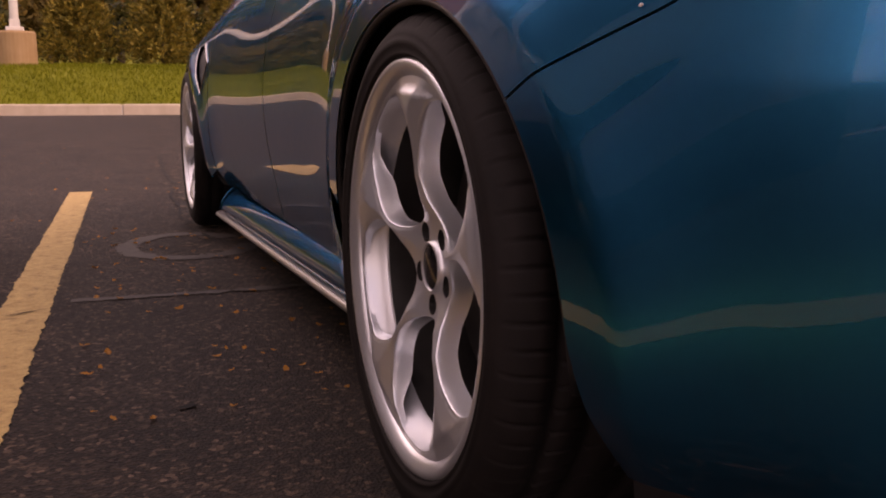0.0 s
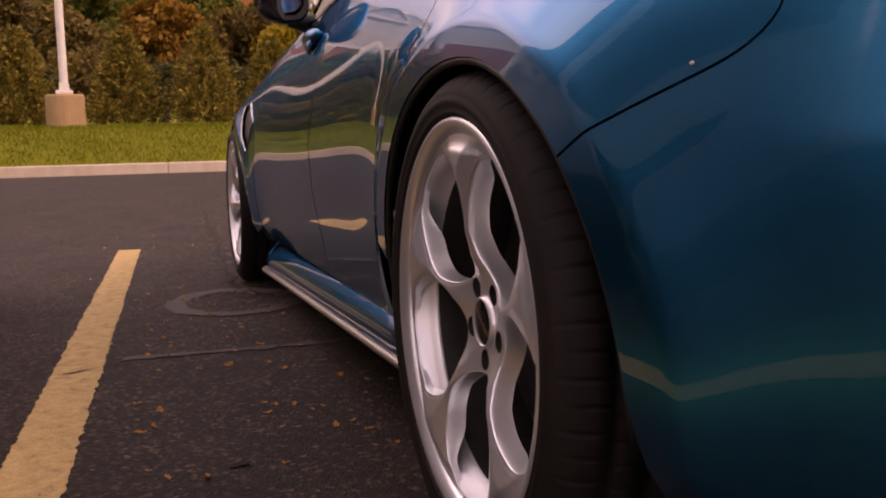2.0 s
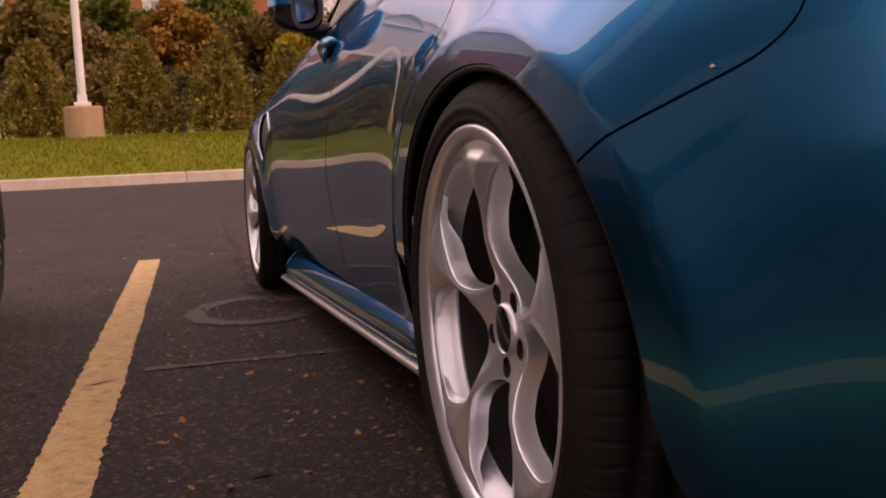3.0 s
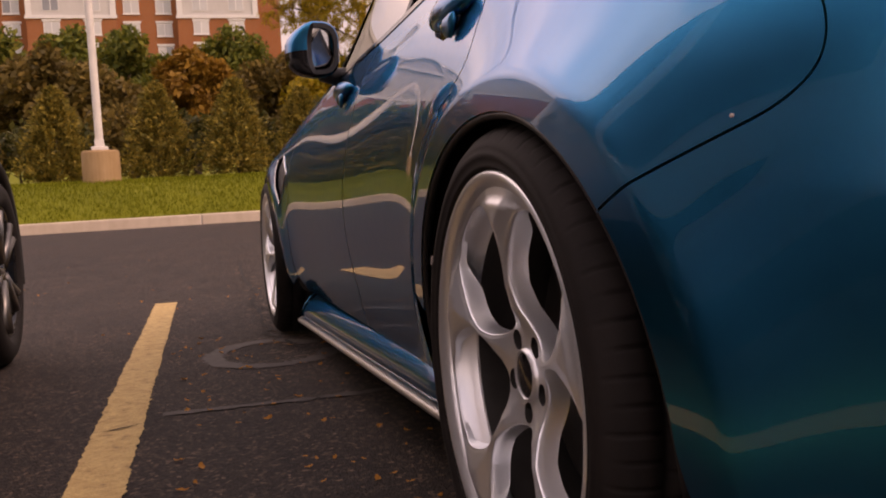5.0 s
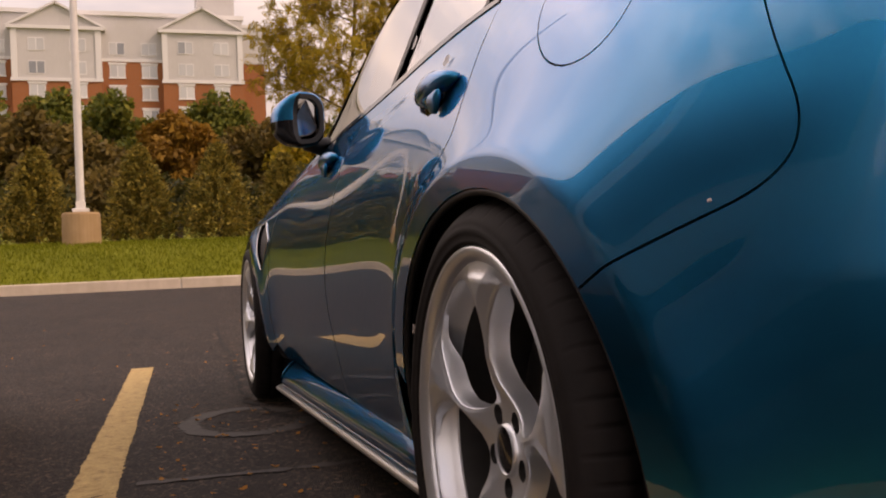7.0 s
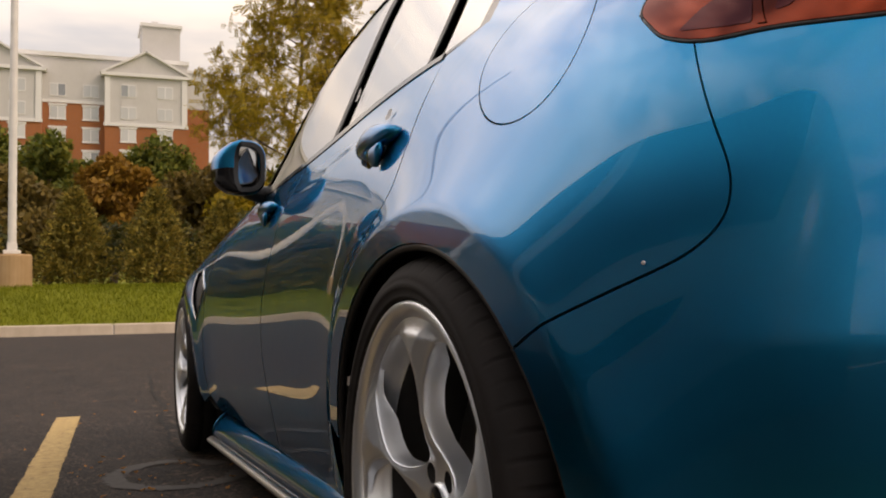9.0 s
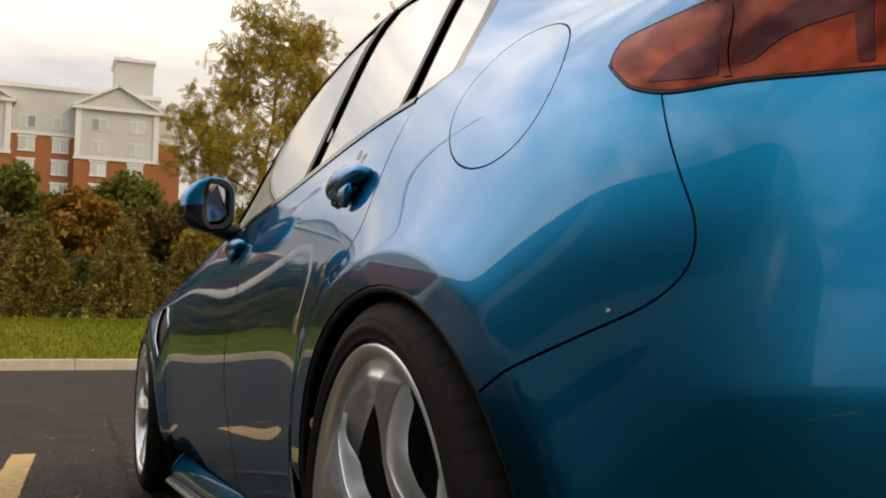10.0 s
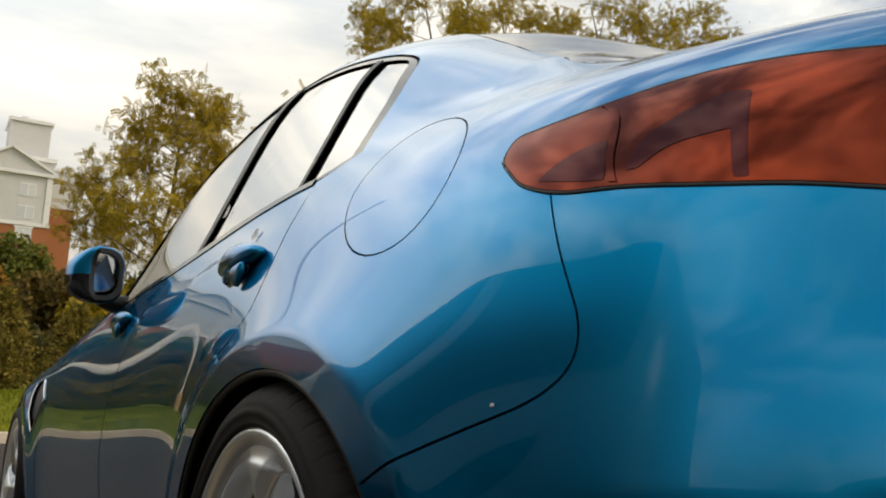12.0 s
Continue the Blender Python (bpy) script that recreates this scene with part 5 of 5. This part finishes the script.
BELT = [(-5.1, 27.5, 4.6, 1.35, GREEN, "dark green broadleaf tree"), (-3.55, 26.0, 3.7, 1.35, RUSSET, "dull russet broadleaf tree"), (-3.05, 30.0, 5.2, 1.3, GREEN, "tall green broadleaf tree"),
        (-1.35, 28.0, 4.6, 1.3, GREEN, "bright green broadleaf tree"), (-2.2, 25.0, 3.0, 1.1, RUSSET, "dull russet broadleaf tree"), (0.40, 26.5, 4.0, 1.05, AUTUMN, "orange autumn broadleaf tree"),
        (1.95, 29.0, 4.7, 1.25, GREEN, "dark green broadleaf tree"), (3.10, 27.0, 3.6, 1.2, RUSSET, "dull russet broadleaf tree"), (4.2, 25.5, 2.9, 1.2, LOCUST, "yellow-green broadleaf tree"),
        (-6.6, 26.5, 4.3, 1.5, AUTUMN, "orange autumn broadleaf tree"), (-8.4, 28.0, 3.9, 1.5, GREEN, "dark green broadleaf tree"), (-10.6, 27.0, 3.5, 1.5, RUSSET, "dull russet broadleaf tree"),
        (-13.0, 28.0, 3.9, 1.7, GREEN, "dark green broadleaf tree"), (-16.0, 27.0, 3.7, 1.7, GREEN, "bright green broadleaf tree"), (-19.5, 28.0, 4.0, 1.8, RUSSET, "dull russet broadleaf tree"),
        (-23.5, 27.0, 4.2, 1.9, GREEN, "dark green broadleaf tree"), (-28.0, 26.0, 4.4, 2.0, GREEN, "dark green broadleaf tree"), (6.0, 27.0, 4.2, 1.5, GREEN, "dark green broadleaf tree")]
for i, (x, y, h, s, mt, label) in enumerate(BELT):
    broadleaf(x, y, h, s, mt, 50 + i, label + " behind the bank", 9500 if abs(x) < 6 else 4200, 0.105)


for i, x in enumerate(np.arange(-23.0, 8.0, 1.15)):
    broadleaf(float(x), 20.0 + 0.8 * math.sin(i * 2.3), 1.25 + 0.30 * math.sin(i * 1.7), 0.80, (UNDER, RUSSET, UNDER)[i % 3], 200 + i, "low leafy shrub behind the spruces", 1500, 0.085, "shrubs behind the spruces", "shrub")


def locust(x, y, height, spread, seed, label, sprays=430):
    """An airy tree whose long leaves hang in rows of leaflets."""
    rng = np.random.default_rng(seed)
    z = float(ground_z(x, y)) - 0.05
    tree = thing("locust_tree", label, "tree", "honey locusts")
    tree.location = (x, y, z)
    bm = bmesh.new()
    ends = limbs(bm, (0, 0, 0), height * 0.97, spread, 22, rng, 0.085, 0.15, 0.30)
    twigs = []
    for e in ends:
        for _ in range(4):
            p = Vector(e)
            d = Vector(rng.normal(size=3)) + Vector((p.x, p.y, 0.5)) * 0.5
            d.normalize()
            q = p + d * rng.uniform(0.25, 0.75)
            tube(bm, [p, p.lerp(q, 0.5) + Vector((0, 0, 0.05)), q], [0.012, 0.008, 0.003], 4, False)
            twigs += [tuple(p.lerp(q, 0.5)), tuple(q), tuple(p.lerp(q, 0.8))]
    part("trunk", bm, BARK, tree, smooth=True)
    twigs = np.array(twigs)
    vs, fs = [], []
    for t in twigs[rng.choice(len(twigs), sprays * 2)]:
        d = rng.normal(size=3) + np.array((0, 0, -0.55))
        d /= np.linalg.norm(d)
        side = np.cross(d, rng.normal(size=3))
        side /= np.linalg.norm(side)
        up = np.cross(side, d)
        start = t + rng.normal(size=3) * 0.13
        n = 9
        ln = rng.uniform(0.16, 0.30)
        for k in range(n):
            c = start + d * ln * k / n + up * (-0.25 * ln * (k / n) ** 2)
            for s in (-1, 1):
                a = (side * s * 0.9 + d * 0.45) * rng.uniform(0.045, 0.070)
                b = d * 0.018
                i = len(vs)
                vs += [c - b, c + a * 0.5 + d * 0.014, c + a, c + a * 0.5 - d * 0.014]
                fs.append((i, i + 1, i + 2, i + 3))
    obj("crown", mesh_of("crown", vs, fs, LOCUST), tree)


locust(3.75, 18.2, 7.1, 1.55, 7, "airy golden-green locust tree behind the car", 2200)
locust(9.9, 18.5, 12.0, 2.8, 8, "airy yellow-green locust tree behind the car", 2200)
locust(15.8, 19.0, 13.6, 3.2, 9, "airy yellow-green locust tree behind the car", 1900)
locust(12.9, 19.6, 13.2, 3.0, 12, "airy yellow-green locust tree behind the car", 1900)
locust(18.8, 20.5, 14.6, 3.2, 13, "airy yellow-green locust tree behind the car", 1900)
locust(21.5, 20.0, 15.0, 3.4, 10, "airy yellow-green locust tree behind the car", 1000)

# ---------------------------------------------------------------- the grass blades nearest the kerb
rng = np.random.default_rng(3)
n = 46000
gx, gy = rng.uniform(-8, 4.5, n), KERB_Y + 0.2 + 5.2 * rng.uniform(0, 1, n) ** 1.1
gz = ground_z(gx, gy)
h = rng.uniform(0.035, 0.075, n)
a = rng.uniform(0, math.tau, n)
dx, dy = np.cos(a) * 0.007, np.sin(a) * 0.007
lx, ly = rng.normal(0, 0.02, n), rng.normal(0, 0.02, n)
v = np.stack([np.stack([gx - dx, gy - dy, gz], 1), np.stack([gx + dx, gy + dy, gz], 1), np.stack([gx + lx, gy + ly, gz + h], 1)], 1).reshape(-1, 3)
tagged(obj("grass", mesh_of("grass", v, [(3 * i, 3 * i + 1, 3 * i + 2) for i in range(n)], GRASS)), "short mown green grass blades on the bank", "grass", kind="stuff")

# ---------------------------------------------------------------- cracks, sealed rings and leaves on the asphalt


def ribbon(pts, width, material, name, label, lift=0.003, ragged=0.3, seed=1):
    rng = np.random.default_rng(seed)
    bm = bmesh.new()
    rows = []
    pts = [Vector((*p, 0)) for p in pts]
    fine = []
    for p, q in zip(pts, pts[1:]):
        k = max(2, int((q - p).length / 0.03))
        fine += [p.lerp(q, i / k) for i in range(k)]
    fine.append(pts[-1])
    for i, p in enumerate(fine):
        d = (fine[min(i + 1, len(fine) - 1)] - fine[max(i - 1, 0)]).normalized()
        s = Vector((d.y, -d.x, 0)) * width / 2
        e = 1 + ragged * rng.normal()
        o = s * 0.5 * ragged * rng.normal()
        z = float(ground_z(p.x, p.y)) + lift
        rows.append([bm.verts.new((*(p + o - s * e)[:2], z)), bm.verts.new((*(p + o + s * e)[:2], z))])
    for r, q in zip(rows, rows[1:]):
        bm.faces.new((r[0], r[1], q[1], q[0]))
    return tagged(part(name, bm, material), label, "pavement mark", kind="structure")


ring = [(-0.09 + 0.205 * math.cos(a) * (1 - 0.1 * math.sin(a)), 2.33 + 0.27 * math.sin(a)) for a in np.linspace(0.5, math.tau - 0.1, 40)]
ribbon(ring, 0.075, SEAL, "oil_ring", "pale dried ring stain on the asphalt", ragged=0.22)
ribbon([(-0.46, 1.50), (-0.33, 1.495), (-0.22, 1.49), (-0.05, 1.482), (0.25, 1.5)], 0.035, SEAL, "seal_strip", "pale sealed crack across the bay", ragged=0.35)
GRIT = simple("sandy_grit", (0.105, 0.072, 0.046), 0.95, vary=0.5, scale=60)
grit_rng = np.random.default_rng(21)
for k in range(26):
    y = 2.25 + 4.2 * (k / 26) ** 1.3
    x = -0.03 + 0.10 * (y - 2.3) / 3 + 0.035 * math.sin(y * 5.1) + 0.02 * grit_rng.normal()
    ribbon([(x, y), (x + 0.03 * grit_rng.normal(), y + 0.05), (x + 0.04 * grit_rng.normal(), y + 0.05 + 0.08 * grit_rng.uniform())], 0.014, GRIT, "grit_patch", "pale sandy grit along a crack", 0.0045, 0.6, 300 + k)
CRACK = simple("crack_gap", (0.010, 0.009, 0.008), 0.95, vary=0.3)
ribbon([(0.10, 6.6), (0.045, 5.5), (0.055, 4.6), (-0.02, 4.0), (-0.015, 3.5), (-0.05, 3.1), (-0.03, 2.92), (-0.07, 2.8), (-0.02, 2.66), (0.02, 2.36), (0.2, 2.25)], 0.016, CRACK, "crack", "dark ragged crack in the asphalt", 0.005, 0.6)
ribbon([(-0.75, 1.33), (-0.58, 1.37), (-0.42, 1.46)], 0.008, CRACK, "crack", "thin dark crack across the bay line", 0.0065, 0.5, 4)
ribbon([(-0.27, 0.53), (-0.24, 0.545)], 0.018, CRACK, "tar_spot", "small black tar spot on the asphalt", 0.004, 0.3, 5)


def leaf_mesh(seed):
    rng = np.random.default_rng(seed)
    pts = []
    for k in range(9):
        t = k / 8
        wv = 0.42 * math.sin(math.pi * t) ** 0.8 * (1 + 0.2 * rng.normal())
        pts.append((t - 0.5, wv * 0.55))
    outline = pts + [(x, -w) for x, w in pts[-2:0:-1]]
    curl = rng.uniform(0.2, 0.6)
    vs = [(x, w, 0.12 + curl * (x * x + w * w) + 0.05 * rng.normal()) for x, w in outline] + [(0, 0, 0.08)]
    k = len(outline)
    return mesh_of("leaf", vs, [(i, (i + 1) % k, k) for i in range(k)], FALLEN)


leaf_kinds = [leaf_mesh(s) for s in range(5)]
rng = np.random.default_rng(11)
spots = [(-0.015, 0.715), (0.004, 1.46), (-0.10, 1.52), (-0.17, 1.46), (-0.02, 2.05), (-0.33, 4.45), (-0.60, 4.55)]
for i in range(150):
    if i < 110:
        spots.append((rng.uniform(-0.45, 0.35), 0.45 + 2.4 * rng.uniform(0, 1) ** 0.9))
    else:
        spots.append((rng.uniform(-1.6, 0.6), rng.uniform(2.6, 7.5)))
for i, (x, y) in enumerate(spots):
    s = rng.uniform(0.012, 0.030) * (1.35 if i < 7 else 1)
    ob = obj("fallen_leaf", leaf_kinds[i % 5], None, "", pose(x, y, float(ground_z(x, y)) + 0.002, rng.uniform(-15, 15), rng.uniform(-15, 15), rng.uniform(0, 360)) @ Matrix.Diagonal((s, s, s, 1)))
    tagged(ob, "small dry orange leaf lying on the asphalt", "leaf", "fallen leaves")


# two small pale flakes, cut from the leaf outline, on the blue car's flank
SCRAP = simple("pale_scrap", (0.62, 0.60, 0.56), 0.4, vary=0.2, scale=90)
for k, (x, y, z, ry, rz, size) in enumerate(((0.149, 0.822, 1.020, -70, 5, 0.034), (0.078, 0.402, 0.891, -62, 30, 0.026))):
    scrap = leaf_mesh(31 + k).copy()
    scrap.materials[0] = SCRAP
    ob = obj("leaf_scrap", scrap, None, "", pose(x, y, z, 0, ry, rz) @ Matrix.Diagonal((size, size, size * 0.5, 1)))
    tagged(ob, "small pale flake on the blue car", "leaf")
bm = bmesh.new()
bmesh.ops.create_icosphere(bm, subdivisions=1, radius=0.0022, matrix=Matrix.Translation((0.0085, -0.440, 0.6035)) @ Matrix.Diagonal((0.5, 1.6, 0.8, 1)))
part("paint_chip", bm, SCRAP, car, "small white stone chip")


# ---------------------------------------------------------------- the neighbouring car
def neighbour():
    suv = thing("parked_car", "silver-grey estate car with dark windows parked across the line", "car")
    X1, Xm = -1.00, -1.92

    ys = np.linspace(-0.72, 3.42, 60)
    L0, L1 = ys[0], ys[-1]
    belt = spline([-0.72, 0.2, 1.6, 2.6, 3.42], [1.06, 1.05, 1.03, 0.99, 0.84])
    top = spline([-0.72, -0.58, -0.1, 0.8, 1.5, 2.1, 2.6, 3.42], [1.18, 1.52, 1.75, 1.80, 1.74, 1.43, 1.08, 0.87])
    plan = spline([-0.72, -0.62, -0.3, 1.0, 2.6, 3.0, 3.25, 3.42], [0.70, 0.83, 0.905, 0.915, 0.91, 0.875, 0.78, 0.52])
    prof = [(0.94, 0.24), (0.985, 0.34), (1.0, 0.47), (0.99, 0.80)]
    for side in (1, -1):
        vs, k = [], 9
        for y in ys:
            w, b, t = float(plan(y)), float(belt(y)), float(top(y))
            row = [(w * f, z) for f, z in prof] + [(w * 0.95, b), (w * 0.87, b + (t - b) * 0.45), (w * 0.78, b + (t - b) * 0.90), (w * 0.4, t - 0.01), (0, t)]
            vs += [(Xm + side * x, y, z) for x, z in row]
        faces, glass, lower = [], [], []
        for i in range(len(ys) - 1):
            y = (ys[i] + ys[i + 1]) / 2
            for j in range(k - 1):
                f = (i * k + j, i * k + j + 1, (i + 1) * k + j + 1, (i + 1) * k + j)
                if side < 0:
                    f = f[::-1]
                zc = np.mean([vs[q][2] for q in f])
                if any(((y - hy) / 0.39) ** 2 + ((zc - 0.345) / 0.39) ** 2 < 1 for hy in (0.10, 2.66)) and j < 4:
                    continue
                gl = j in (4, 5) and -0.36 < y < 2.2 and not (0.62 < y < 0.74)
                (glass if gl else lower if j < 2 else faces).append(f)
        obj("body_side", mesh_of("body_side", vs, faces, OTHERPAINT, True), suv)
        obj("lower_cladding", mesh_of("lower_cladding", vs, lower, BLACK, True), suv, "black plastic lower cladding")
        obj("side_windows", mesh_of("side_windows", vs, glass, DARKGLASS, True), suv, "dark side windows")
        vs = np.array(vs)
    bm = bmesh.new()
    box(bm, Xm - 0.66, -0.48, 0.22, Xm + 0.72, 3.2, 0.75)
    box(bm, Xm - 0.62, -0.4, 0.75, Xm + 0.66, 1.6, 1.0)
    part("floor_pan", bm, DARK, suv)
    for hy in (0.10, 2.66):
        for side in (1, -1):
            wheel = thing("wheel", "black and silver spoked wheel with tyre", "wheel")
            wheel.parent = suv
            wheel.matrix_basis = pose(Xm + side * 0.915, hy, 0.345, 0, 0, 0 if side < 0 else 180)
            tyre = [(0.02, 0.235), (-0.010, 0.245), (-0.022, 0.27), (-0.018, 0.31), (0.0, 0.335), (0.03, 0.345), (0.20, 0.345), (0.22, 0.30), (0.2, 0.24)]
            obj("tyre", mesh_of("tyre", *lathe(tyre, 72), RUBBER, True), wheel)
            obj("rim", mesh_of("rim", *lathe([(0.10, 0.02), (0.10, 0.20), (0.02, 0.225), (-0.006, 0.232), (-0.008, 0.242), (0.01, 0.247)], 72), GLOSS, True), wheel)
            for s in range(5):
                a = radians(72 * s + 20)
                for off in (-0.10, 0.10):
                    bm = bmesh.new()
                    pts = [(0.012, 0.04 * math.sin(a), 0.04 * math.cos(a)), (0.0, 0.13 * math.sin(a + off), 0.13 * math.cos(a + off)), (-0.002, 0.228 * math.sin(a + off * 1.6), 0.228 * math.cos(a + off * 1.6))]
                    tube(bm, pts, [0.024, 0.016, 0.019], 8)
                    part("spoke", bm, STEEL, wheel, smooth=True)
            obj("hub_cap", mesh_of("hub_cap", *lathe([(-0.004, 0.001), (-0.004, 0.035), (0.01, 0.045)], 24), GLOSS, True), wheel)
    for side in (1, -1):
        bm = bmesh.new()
        box(bm, Xm + side * 0.915 - 0.015, 0.28, 0.92, Xm + side * 0.915 + 0.03, 0.50, 0.955, 0.012)
        part("door_handle", bm, CHROME, suv)
        bm = bmesh.new()
        arc = [(Xm + side * 0.905, 2.66 + 0.40 * math.cos(a), 0.345 + 0.40 * math.sin(a)) for a in np.linspace(-0.2, math.pi + 0.2, 24)]
        tube(bm, arc, [0.022] * 24, 8)
        part("arch_trim", bm, BLACK, suv, smooth=True)


neighbour()
